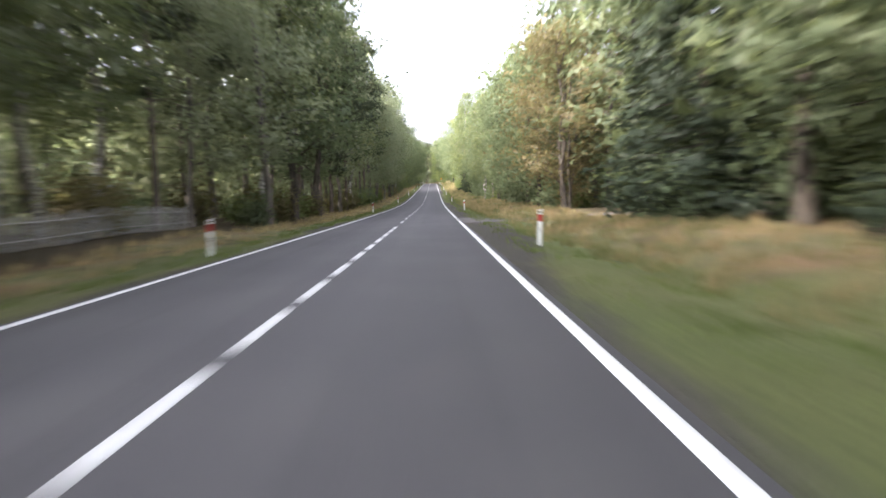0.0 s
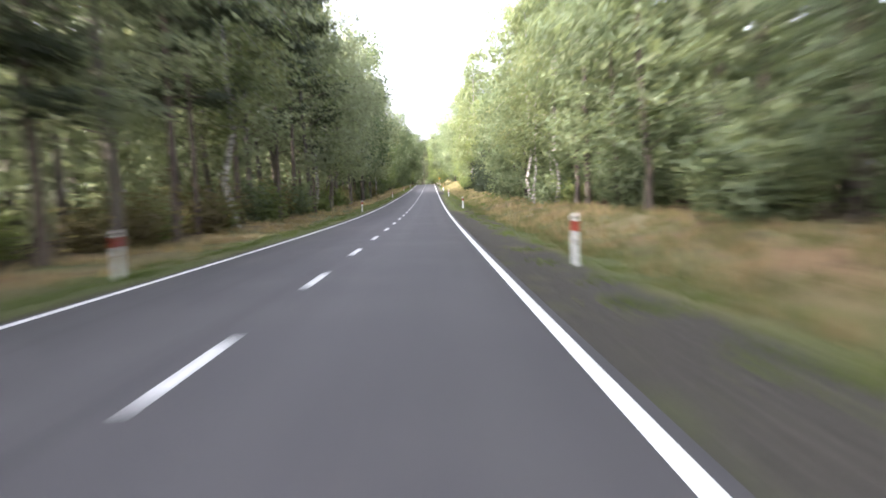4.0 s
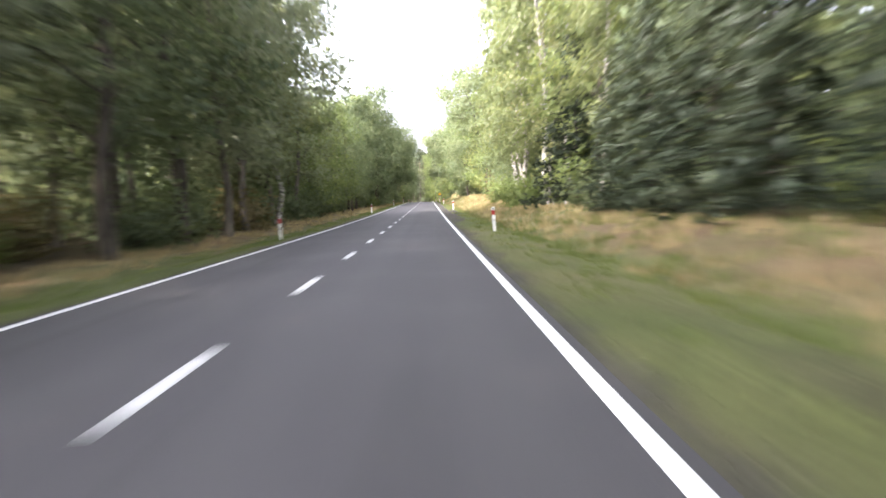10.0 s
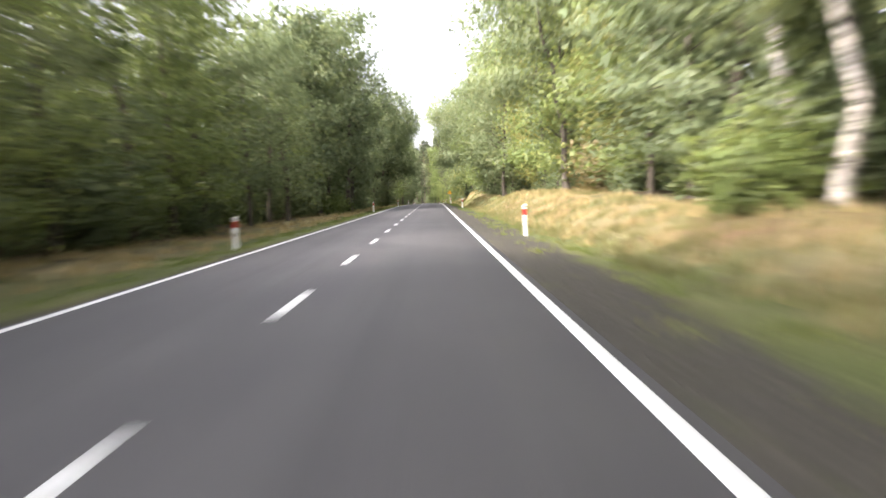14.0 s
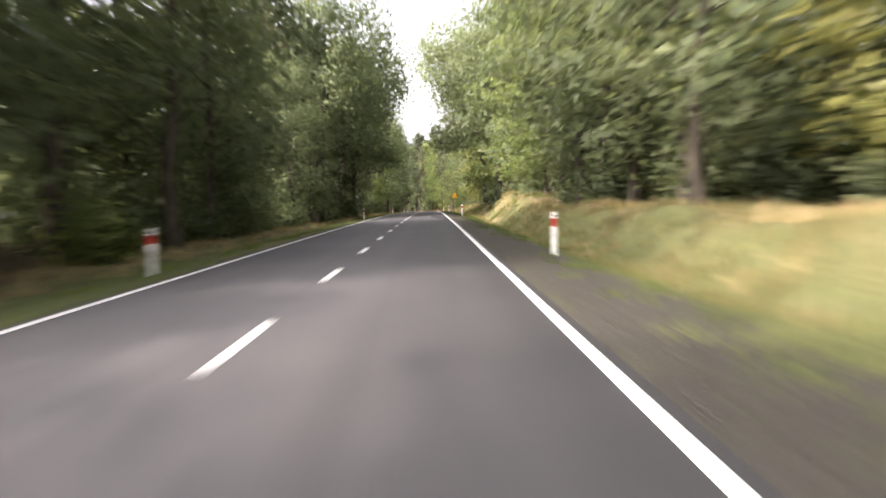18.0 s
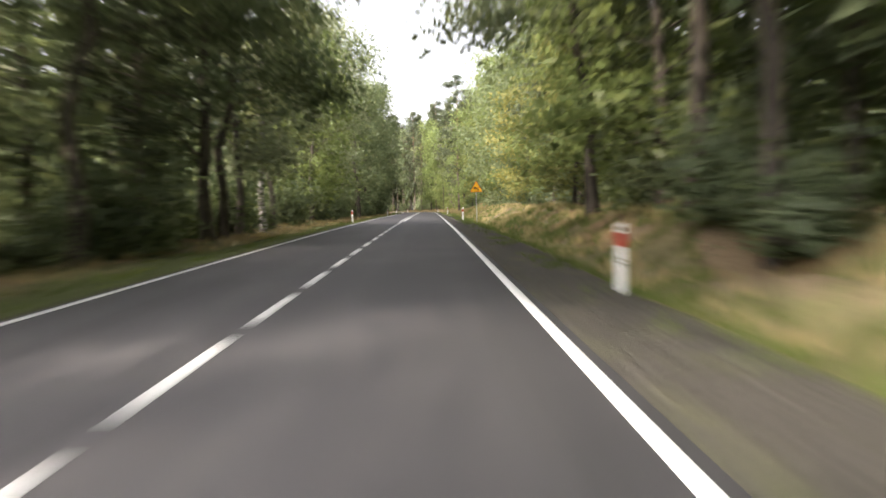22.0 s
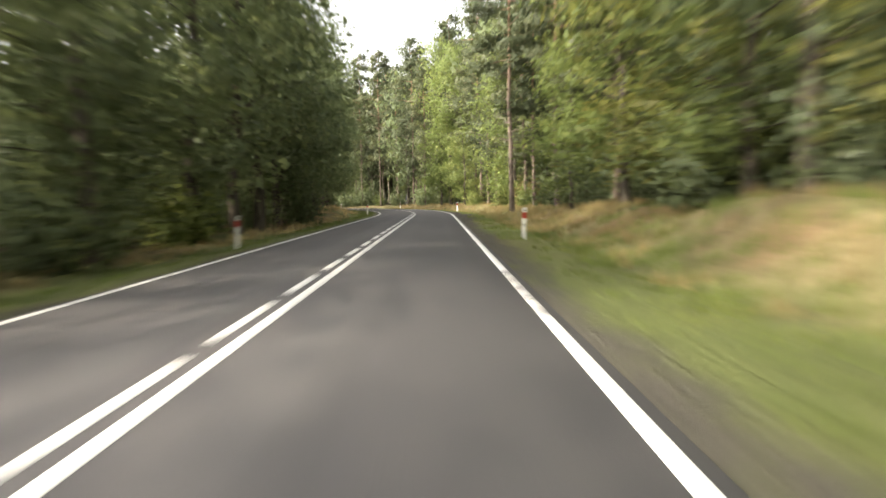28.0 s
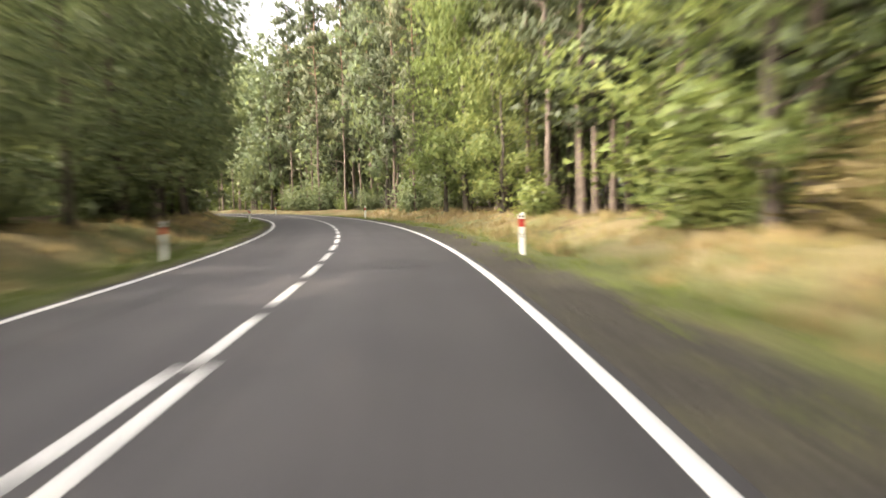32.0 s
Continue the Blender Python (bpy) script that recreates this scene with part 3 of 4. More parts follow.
def broad_tree(height, radius, low, count, size, leaf, bark, girth=.2, droop=.1, stems=1, lean=.03):
    """A leafy tree: trunk, limbs with clumps of leaves at their ends."""
    trunks, limbs, tips = [], [], []
    for q in range(stems):
        a0 = rng.uniform(0, 6.28)
        out = 0 if stems == 1 else rng.uniform(.1, .22)
        off = Vector((math.cos(a0), math.sin(a0), 0)) * (.0 if stems == 1 else .35)
        path, radii = [], []
        for i in range(9):
            k = i / 8
            wob = Vector((rng.normal(0, .12), rng.normal(0, .12), 0)) * (k > 0)
            path.append(off + off * out * k * height * .6 + Vector((lean * k * height * (k if lean > .1 else 1), 0, k * height * .96 - .15)) + wob)
            radii.append(girth * (1.35 if i == 0 else 1) * (1 - .9 * k) + .012)
        trunks.append(tube(path, radii, 9))
        many = int(26 / stems) + 6
        for j in range(many):
            k = low + (1 - low) * (j + rng.uniform(0, .9)) / many
            i = min(7, int(k * 8))
            base = path[i].lerp(path[i + 1], k * 8 - i)
            a = j * 2.4 + rng.uniform(-.5, .5)
            f = (k - low) / (1 - low)
            reach = radius * (.55 + .75 * math.sin(math.pi * (f * .8 + .15))) * rng.uniform(.65, 1.15)
            rise = reach * rng.uniform(.1, .7)
            mid = base + Vector((math.cos(a), math.sin(a), 0)) * reach * .55 + Vector((0, 0, rise * .7))
            end = base + Vector((math.cos(a), math.sin(a), 0)) * reach + Vector((0, 0, rise - droop * reach))
            g = girth * .28 * (1 - .7 * k)
            limbs.append(tube([base, mid, end], [g, g * .6, .012], 3))
            for p in (.4, .6, .8, .95, 1.05):
                at = base.lerp(mid, p * 2) if p < .5 else mid.lerp(end, (p - .5) * 2)
                tips.append((*at, .35 + .3 * p))
        tips += [(*path[8], .6), (*path[7], .6)]
    tips = np.array(tips)
    # uneven crown: some clumps thick, some thin
    share = rng.gamma(1.6, 1, len(tips))
    pick = rng.choice(len(tips), count, p=share / share.sum())
    spread = tips[pick, 3:4] * np.array([[1, 1, .75]]) * min(radius, 3.4) / 2.6
    made = leaves(tips[pick, :3], spread, size, droop, .6)
    tv, tf = joined(trunks)
    bv, bf = joined(limbs)
    return (mesh_of("trunk", tv, tf, BARK[bark], True), mesh_of("branchwork", bv, bf, BARK[bark], True),
            leaf_mesh("crown", made, LEAF[leaf]))


def pine_tree(height, count, size, leaf="pine", bare=.5, girth=.19):
    """A pine with a bare trunk, dead stubs and flat clumps of needles above."""
    path = [Vector((rng.normal(0, .07) * (i > 0), rng.normal(0, .07) * (i > 0), height * i / 9 - .15)) for i in range(10)]
    trunk = tube(path, [girth * (1.25 if i == 0 else 1) * (1 - .085 * i) for i in range(10)], 9)
    limbs, tips = [], []
    for j in range(34):
        k = .2 + .8 * j / 33
        i = min(8, int(k * 9))
        base = path[i].lerp(path[i + 1], k * 9 - i)
        a = j * 2.4 + rng.uniform(-.6, .6)
        if k < bare:
            reach, full = rng.uniform(.3, 1.5), rng.random() < .15
        else:
            f = (k - bare) / (1 - bare)
            reach, full = (2.6 * math.sin(math.pi * (.25 + .68 * f)) + .3) * rng.uniform(.6, 1.15), True
        end = base + Vector((math.cos(a) * reach, math.sin(a) * reach, reach * rng.uniform(-.12, .3)))
        limbs.append(tube([base, base.lerp(end, .5) + Vector((0, 0, .08)), end], [.05, .03, .01], 3))
        if full:
            for p in (.45, .7, .9, 1.02):
                tips.append((*base.lerp(end, p), .42))
    tips = np.array(tips)
    share = rng.gamma(2, 1, len(tips))
    pick = rng.choice(len(tips), count, p=share / share.sum())
    made = leaves(tips[pick, :3], tips[pick, 3:4] * np.array([[1.1, 1.1, .5]]), size, -.2, .5)
    bv, bf = joined(limbs)
    return mesh_of("trunk", *trunk, BARK["pine"], True), mesh_of("branchwork", bv, bf, BARK["pine"], True), leaf_mesh("crown", made, LEAF[leaf])


def spruce_tree(height, radius, count, size):
    path = [Vector((0, 0, height * i / 6 - .1)) for i in range(7)]
    trunk = tube(path, [.14 * (1 - .15 * i) + .01 for i in range(7)], 8)
    limbs, tips = [], []
    for j in range(60):
        k = .08 + .9 * j / 59
        a = j * 2.4 + rng.uniform(-.3, .3)
        reach = radius * (1 - k) ** .8 * rng.uniform(.75, 1.1) + .15
        base = Vector((0, 0, k * height))
        end = base + Vector((math.cos(a) * reach, math.sin(a) * reach, -.18 * reach))
        limbs.append(tube([base, end], [.03, .008], 3))
        for p in np.linspace(.25, 1.05, 6):
            tips.append((*base.lerp(end, p), .2 + .1 * p, max(.2, reach * p)))
    tips = np.array(tips)
    pick = rng.choice(len(tips), count, p=tips[:, 4] / tips[:, 4].sum())
    made = leaves(tips[pick, :3], tips[pick, 3:4] * np.array([[1, 1, .7]]), size, .35, .4)
    bv, bf = joined(limbs)
    return mesh_of("trunk", *trunk, BARK["oak"], True), mesh_of("branchwork", bv, bf, BARK["oak"], True), leaf_mesh("crown", made, LEAF["spruce"])


def bush(height, radius, count, size, leaf):
    limbs, tips = [], []
    for j in range(16):
        a, k = j * 2.4, rng.uniform(.3, 1)
        end = Vector((math.cos(a) * radius * k, math.sin(a) * radius * k, height * rng.uniform(.35, 1) * (1.1 - .4 * k)))
        limbs.append(tube([(0, 0, -.1), end * .5 + Vector((0, 0, .1)), end], [.03, .02, .006], 3))
        for p in (.3, .5, .7, .9, 1.0):
            tips.append((*(end * p), .22 + .16 * p))
    tips = np.array(tips)
    pick = rng.integers(0, len(tips), count)
    made = leaves(tips[pick, :3], tips[pick, 3:4] * radius, size, .05, .6)
    made[0][:, 2] = np.maximum(made[0][:, 2], .02)
    bv, bf = joined(limbs)
    return None, mesh_of("branchwork", bv, bf, BARK["oak"], True), leaf_mesh("foliage", made, LEAF[leaf])


def stand(name, meshes, label, category, group):
    """The first of a kind, from which the others are copied."""
    top = thing(name, label, category, group)
    stem = None
    for me in meshes:
        if me is not None:
            ob = part(me.name.split(".")[0], me, parent=top)
            if ob.name.startswith("trunk"):
                stem = ob
            if ob.name.startswith("branchwork"):
                ob.parent = stem or top
                tagged(ob, kind="stuff")
    return top


KIND = {
    "oak_a": stand("oak_tree", broad_tree(17, 3.0, .10, 5700, .36, "oak", "oak"), "tall dark green leafy tree at the forest edge", "tree", "forest edge trees"),
    "oak_b": stand("oak_tree", broad_tree(20, 3.4, .14, 6100, .37, "oak", "oak", .24), "tall dense green leafy tree at the forest edge", "tree", "forest edge trees"),
    "lime_a": stand("leafy_tree", broad_tree(16, 3.2, .08, 6300, .35, "lime", "oak"), "light green leafy tree at the forest edge", "tree", "forest edge trees"),
    "birch_a": stand("birch_tree", broad_tree(19, 2.3, .24, 6000, .29, "birch", "birch", .16, .5), "slender birch with white bark and drooping green leaves", "tree", "birches"),
    "birch_b": stand("birch_tree", broad_tree(16, 2.0, .30, 6000, .27, "birch", "birch", .13, .5, lean=.06), "leaning birch with white bark and thin green crown", "tree", "birches"),
    "pine_a": stand("pine_tree", pine_tree(20, 8000, .275, bare=.42, girth=.155), "tall pine with bare reddish trunk and green needles", "tree", "pines"),
    "pine_b": stand("pine_tree", pine_tree(17, 7200, .28, bare=.28, girth=.15), "pine with reddish trunk and full green crown", "tree", "pines"),
    "brown": stand("turning_tree", broad_tree(13, 3.2, .05, 8000, .27, "brown", "oak", .12, .1, stems=4), "several-stemmed tree with brownish turning leaves", "tree", "forest edge trees"),
    "gold": stand("golden_tree", broad_tree(12, 2.8, .08, 7000, .30, "gold", "oak", .15), "tree with yellow-green autumn leaves", "tree", "forest edge trees"),
    "spruce": stand("spruce_tree", spruce_tree(11, 2.7, 9000, .25), "dark green spruce with low branches", "tree", "spruces"),
    "pale_a": stand("leafy_tree", broad_tree(18, 3.0, .20, 6100, .34, "pale", "grey", .18), "tall leafy tree at the forest edge, its leaves lightened for windscreen glare", "tree", "forest edge trees"),
    "far_pale": stand("forest_tree", broad_tree(18, 3.4, .28, 1800, .66, "pale", "grey", .17), "leafy tree deeper in the forest, its leaves lightened for windscreen glare", "tree", "inner forest trees"),
    "far_oak": stand("forest_tree", broad_tree(18, 3.6, .1, 1700, .70, "oak", "oak", .2), "green leafy tree deeper in the forest", "tree", "inner forest trees"),
    "far_pine": stand("forest_pine", pine_tree(19, 2700, .44, bare=.3, girth=.125), "bare-trunked pine deeper in the forest", "tree", "inner forest trees"),
    "tall_oak": stand("oak_tree", broad_tree(20, 4.6, .40, 8200, .35, "oak", "oak", .26), "tall oak whose crown reaches over the road", "tree", "forest edge trees"),
    "lean_oak": stand("oak_tree", broad_tree(18, 4.6, .36, 10500, .34, "oak", "oak", .22, lean=.17), "oak leaning with its crown over the road", "tree", "forest edge trees"),
    "bush_d": stand("bush", bush(2.2, 1.3, 1500, .25, "brown"), "russet-leaved bush at the forest edge", "bush", "undergrowth"),
    "bush_a": stand("bush", bush(2.4, 1.5, 1200, .30, "oak"), "dark green leafy bush at the forest edge", "bush", "undergrowth"),
    "bush_b": stand("bush", bush(1.7, 1.2, 1300, .25, "lime"), "light green bush at the forest edge", "bush", "undergrowth"),
    "bush_c": stand("bush", bush(3.4, 1.8, 1450, .33, "oak"), "tall green bush under the trees", "bush", "undergrowth"),
}
first_used = set()


def plant(kind, s, lat, size=1.0, turn=None, tall=1.0):
    p = spot(s, lat, -.04)
    turn = rng.uniform(0, 6.28) if turn is None else turn
    m = Matrix.Translation(p) @ Matrix.Rotation(turn, 4, "Z")
    scale = (size, size, size * tall)
    ob = KIND[kind]
    if kind in first_used:
        ob = copy_thing(ob, m)
    first_used.add(kind)
    ob.matrix_basis = m @ Matrix.Diagonal((*scale, 1))
    return ob


def choose(weights):
    names = list(weights)
    w = np.array([weights[n] for n in names], dtype=float)
    return names[int(rng.choice(len(names), p=w / w.sum()))]


# stretches of forest: from station, mix of edge trees, distance of the edge, size
LEFT = (
    (-70, {"birch_a": 4, "birch_b": 3, "pine_a": 1, "pale_a": 4}, 12.0, 1.15, 17),
    (45, {"pale_a": 4, "oak_b": 3, "birch_a": 1, "pine_b": 1}, 9.4, 1.2, 17),
    (84, {"pale_a": 5, "birch_a": 2, "birch_b": 1, "pine_a": 3}, 9.2, 1.12, 17),
    (150, {"pale_a": 5, "oak_b": 2, "birch_a": 1, "pine_b": 1}, 9.0, 1.1, 16),
    (203, {"lime_a": 3, "oak_a": 3}, 9.6, .73, 9),
    (236, {"lime_a": 4, "oak_a": 3}, 9.4, .67, 8),
    (262, {"oak_b": 4, "oak_a": 3, "pine_b": 2, "tall_oak": 2}, 8.6, 1.05, 16),
    (290, {"oak_b": 3, "oak_a": 3}, 7.8, .66, 9),
    (311, {"oak_b": 3, "pine_b": 2, "oak_a": 3, "tall_oak": 3}, 7.8, 1.08, 18),
    (345, {"pale_a": 4, "lime_a": 3, "pine_b": 1, "birch_a": 1}, 8.6, 1.1, 13),
    (390, {"oak_b": 5, "oak_a": 4}, 7.5, 1.1, 16),
    (441, {"oak_b": 5, "oak_a": 4}, 8.6, .9, 12),
    (451, {"oak_b": 3, "oak_a": 4, "lime_a": 2}, 8.8, .70, 8),
    (474, {"oak_b": 5, "oak_a": 4}, 8.6, .9, 12),
    (560, {"oak_b": 4, "oak_a": 3, "pine_b": 2}, 10, 1.0, 14))
RIGHT = (
    (-70, {"spruce": 6, "oak_a": 1, "oak_b": 1}, 11.5, 1.15, 20),
    (46, {"oak_a": 4, "oak_b": 3}, 10.8, .78, 15),
    # Mostly oak from 100: its darker leaves stand in for shade here.
    (100, {"oak_a": 5, "oak_b": 3, "birch_a": 1, "birch_b": 1}, 10.6, .86, 16),
    (136, {"oak_a": 2, "oak_b": 1, "spruce": 5}, 10.8, .75, 13),
    (174, {"birch_a": 3, "birch_b": 2, "lime_a": 2}, 11.6, .9, 15),
    (193, {"birch_a": 6, "birch_b": 2, "lime_a": 2}, 11.2, 1.18, 20),
    (217, {"oak_a": 4, "lime_a": 3, "gold": .5, "pine_b": 1}, 11.8, .9, 17),
    (272, {"oak_a": 4, "lime_a": 2, "oak_b": 2}, 9.8, 1.08, 19),
    (300, {"oak_a": 3, "lime_a": 1, "oak_b": 3, "tall_oak": 4}, 9.0, 1.08, 19),
    (335, {"lime_a": 4, "oak_a": 3, "pine_b": 2, "gold": 1}, 11.0, 1.0, 16),
    (392, {"lime_a": 3, "oak_a": 2, "gold": 1, "pine_b": 1}, 10.6, 1.0, 18),
    (424, {"pine_a": 4, "pine_b": 4, "lime_a": 2}, 10.4, 1.05, 20),
    (560, {"pine_a": 4, "pine_b": 2, "oak_a": 3, "lime_a": 1}, 10, 1.0, 14))
GAPS = ((299.3, 303.7), (321.5, 327.5), (360.5, 366.5), (389.5, 400), (413, 415.5))      # clearings on the left that let the sun in


def in_gap(s, more=0.0):
    return any(a - more < s < b + more for a, b in GAPS)


ALONE = (("brown", 50, 11.0, 1.0), ("brown", 54.5, 11.6, .9), ("birch_b", 109.5, 9.4, .8), ("birch_a", 107, 10.2, .7), ("birch_a", 103.3, 10.0, .75), ("spruce", 184.5, 11.0, 1.0),
         ("birch_a", 203, 10.6, 1.15), ("birch_a", 206.5, 10.2, 1.1), ("birch_b", 209, 11, 1.2), ("birch_a", 212.5, 10.4, 1.1), ("birch_a", 216, 10.8, 1.15), ("gold", 262, 12, 1.0),
         ("pine_a", 450, 7.75, 1.3), ("gold", 352, 10.5, .9), ("lean_oak", 337, 8.2, 1.0, math.pi), ("lean_oak", 343, -7.8, 1.0, 0),
         ("tall_oak", 318, -7.8, 1.0), ("lime_a", 303, 9.8, .9), ("lime_a", 311, 10.0, .8), ("lean_oak", 323, 8.6, 1.0, math.pi),
         ("lean_oak", 315, -8.0, .95, 0), ("lean_oak", 329, -7.8, 1.0, 0), ("lime_a", 437, 11.0, .62), ("lean_oak", 244, 10.4, .95, math.pi),
         # lime_a at 422 replaces an oak; its light green stands in for sunlight.
         ("lime_a", 486, 9.4, .62), ("lime_a", 499, 9.5, .75), ("lime_a", 412, 10.0, .85), ("gold", 418, 11.2, 1.2), ("lime_a", 422, 9.4, .95), ("lime_a", 434, 9.4, .6),
         ("pale_a", 195.5, -10, 1.0), ("oak_a", 234, -10, .85), ("oak_b", 244.5, -9.0, .62), ("oak_a", 250.4, -9.0, .84),
         ("oak_a", 395, -9, .5), ("oak_a", 414.5, -8.6, .5))


def stretch(table, s):
    return [r for r in table if r[0] <= s][-1]


for kind, s, lat, size, *turn in ALONE:
    plant(kind, s, lat, size, *turn)
for side, table in ((-1, LEFT), (1, RIGHT)):
    s = -30.0 if side < 0 else -12.0
    while s < 660:
        near = any(a[2] * side > 0 and abs(a[1] - s) < 2.6 for a in ALONE)
        near = near or (side < 0 and in_gap(s))
        if not near and not (side > 0 and 36.5 < s < 48):
            _, weights, edge, size, deep = stretch(table, s)
            kind = choose(weights)
            high = 1.45 if side > 0 and s > 480 else 1.0
            if s > 515:
                kind = "far_pine" if kind.startswith("pine") else "far_oak"
            plant(kind, s, side * (edge + rng.uniform(-.8, 1.0)), size * rng.uniform(.85, 1.12), tall=high * rng.uniform(.95, 1.1))
        s += rng.uniform(3.9, 5.8) if s < 500 else rng.uniform(6, 8)
    # The added third row on the left blocks sun and closes sky holes.
    for row, gap in ((4.2, 6.0), (9.0, 7.5))[:2 if side < 0 else 1]:
        s = -35.0
        while s < (660 if row < 9 else 322):
            _, weights, edge, size, deep = stretch(table, s)
            pines = sum(v for k, v in weights.items() if k.startswith("pine")) / sum(weights.values())
            if not (side > 0 and 35.5 < s < 49) and not (side < 0 and in_gap(s, 1)):
                # Left trees before 150 are enlarged, out of view, to block the sun.
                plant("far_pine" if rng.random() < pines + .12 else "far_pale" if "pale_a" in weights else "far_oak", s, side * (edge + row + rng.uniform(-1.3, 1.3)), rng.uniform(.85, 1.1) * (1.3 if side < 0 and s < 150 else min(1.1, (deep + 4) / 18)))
            s += gap * rng.uniform(.75, 1.25) * (1.5 if s > 500 or side < 0 and 345 < s < 425 else 1.15 if side < 0 and s < 195 else 1)
    s = -20.0
    while s < 560:
        _, weights, edge, size, deep = stretch(table, s)
        if not (side > 0 and (35.5 < s < 49 or 446 < s < 500)):
            plant(choose({"bush_a": 2, "bush_b": 3, "bush_d": 2} if side < 0 and s < 195 else {"bush_a": 4, "bush_b": 1.5, "bush_c": 3}), s, side * (edge + rng.uniform(-.4, 3.0)), rng.uniform(.65, 1.25))
        s += rng.uniform(2.4, 4.4) if s < 430 else rng.uniform(4, 7)


for kind, s, lat, size in (("bush_d", 459.5, 10.8, 1.0), ("bush_b", 457.6, 10.2, .9), ("bush_d", 461.5, 11.4, 1.1), ("bush_b", 464.5, 10.6, .9), ("bush_b", 466, 9.6, 1.2), ("bush_b", 199, 9.6, 1.3), ("bush_b", 201, 9.3, 1.0), ("bush_b", 213.5, 9.3, 1.2), ("bush_b", 215, 9.8, 1.0),
                           ("bush_d", 239, 11.5, 1.3), ("bush_b", 480, 9.3, .9)):
    plant(kind, s, lat, size)
for i in range(8):
    plant(("lime_a", "oak_a", "birch_b")[i % 3], 456 + 8 * i + rng.uniform(-1.5, 1.5), 14.5 + rng.uniform(-1, 4), rng.uniform(.3, .45))
for i in range(14):
    plant("pine_a", 455 + 2.6 * i + rng.uniform(-.8, .8), 11.6 + 2.2 * (i % 3) + rng.uniform(-.6, .6), rng.uniform(.95, 1.12))
# the pine wood that the bend opens on
s = 430.0
while s < 600:
    for row in (15, 19, 24, 29, 35):
        leafy = rng.random() < (.25 if s < 490 else .55)
        plant("far_oak" if leafy else "far_pine", s + rng.uniform(-2, 2), row + rng.uniform(-1.5, 1.5), rng.uniform(.9, 1.12), tall=1.15 if s < 465 else 1.4)
    s += 5.5


def deep_wood(side, s0, s1):
    """Foliage of the woods behind, too far in to tell its trees apart."""
    c = []
    n = int((s1 - s0) * 210)
    for i in range(n):
        s = rng.uniform(s0, s1)
        edge = stretch(LEFT if side < 0 else RIGHT, s)[2]
        deep = stretch(LEFT if side < 0 else RIGHT, s)[4]
        if rng.random() > max(.7, deep / 22):
            continue
        if side < 0 and in_gap(s):
            deep = 12
        if side < 0 and s < 195:
            deep = 9.5
        lat = side * (edge + (rng.uniform(24, 31) if side > 0 and 424 < s < 560 else rng.uniform(6 if side < 0 else 7, 13)))
        if side > 0 and 36 < s < 48.5:
            continue
        x, y, a = axis(s)
        c.append((x + lat * math.cos(a), y + lat * math.sin(a), road_z(s) + deep * rng.random() ** 1.25))
    made = leaves(np.array(c), np.array([[.5, .5, .5]]), .85, .1, .7)
    # Left woods before 180 take the leaf colour lightened against shade and glare.
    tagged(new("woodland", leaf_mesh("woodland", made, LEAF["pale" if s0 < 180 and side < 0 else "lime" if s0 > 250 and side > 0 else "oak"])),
           "dense dark green foliage deep in the forest", "woodland", kind="stuff")


for side in (-1, 1):
    for s0 in range(-60, 660, 120):
        deep_wood(side, s0, s0 + 120)


def far_canopy(side, s0, s1):
    """Tree tops of the wide forest behind."""
    n = int((s1 - s0) * 105)
    c = np.zeros((n, 3))
    for i in range(n):
        s, lat = rng.uniform(s0, s1), side * rng.uniform(26, 150)
        x, y, a = axis(s)
        top = 11 + 3.5 * noise.noise((s * .12, lat * .12, 1.0))
        c[i] = x + lat * math.cos(a), y + lat * math.sin(a), road_z(s) + top - 5 * rng.random() ** 2
    made = leaves(c, np.array([[.6, .6, .6]]), 2.4, .0, .5)
    tagged(new("forest_canopy", leaf_mesh("forest_canopy", made, LEAF["oak"])), "green tree tops of the wide forest", "woodland", kind="stuff")


for side in (-1, 1):
    for s0 in range(-60, 660, 180):
        far_canopy(side, s0, s0 + 180)
# the woods that close the road behind and far ahead
for s0, s1 in ((-68, -62), (668, 690)):
    c = [spot(rng.uniform(s0, s1), rng.uniform(-26, 26), 18 * rng.random()) for _ in range(2600)]
    made = leaves(np.array(c), np.array([[.5, .5, .5]]), 1.1, .1, .7)
    tagged(new("woodland", leaf_mesh("woodland", made, LEAF["oak"])), "dense dark green foliage closing the road", "woodland", kind="stuff")


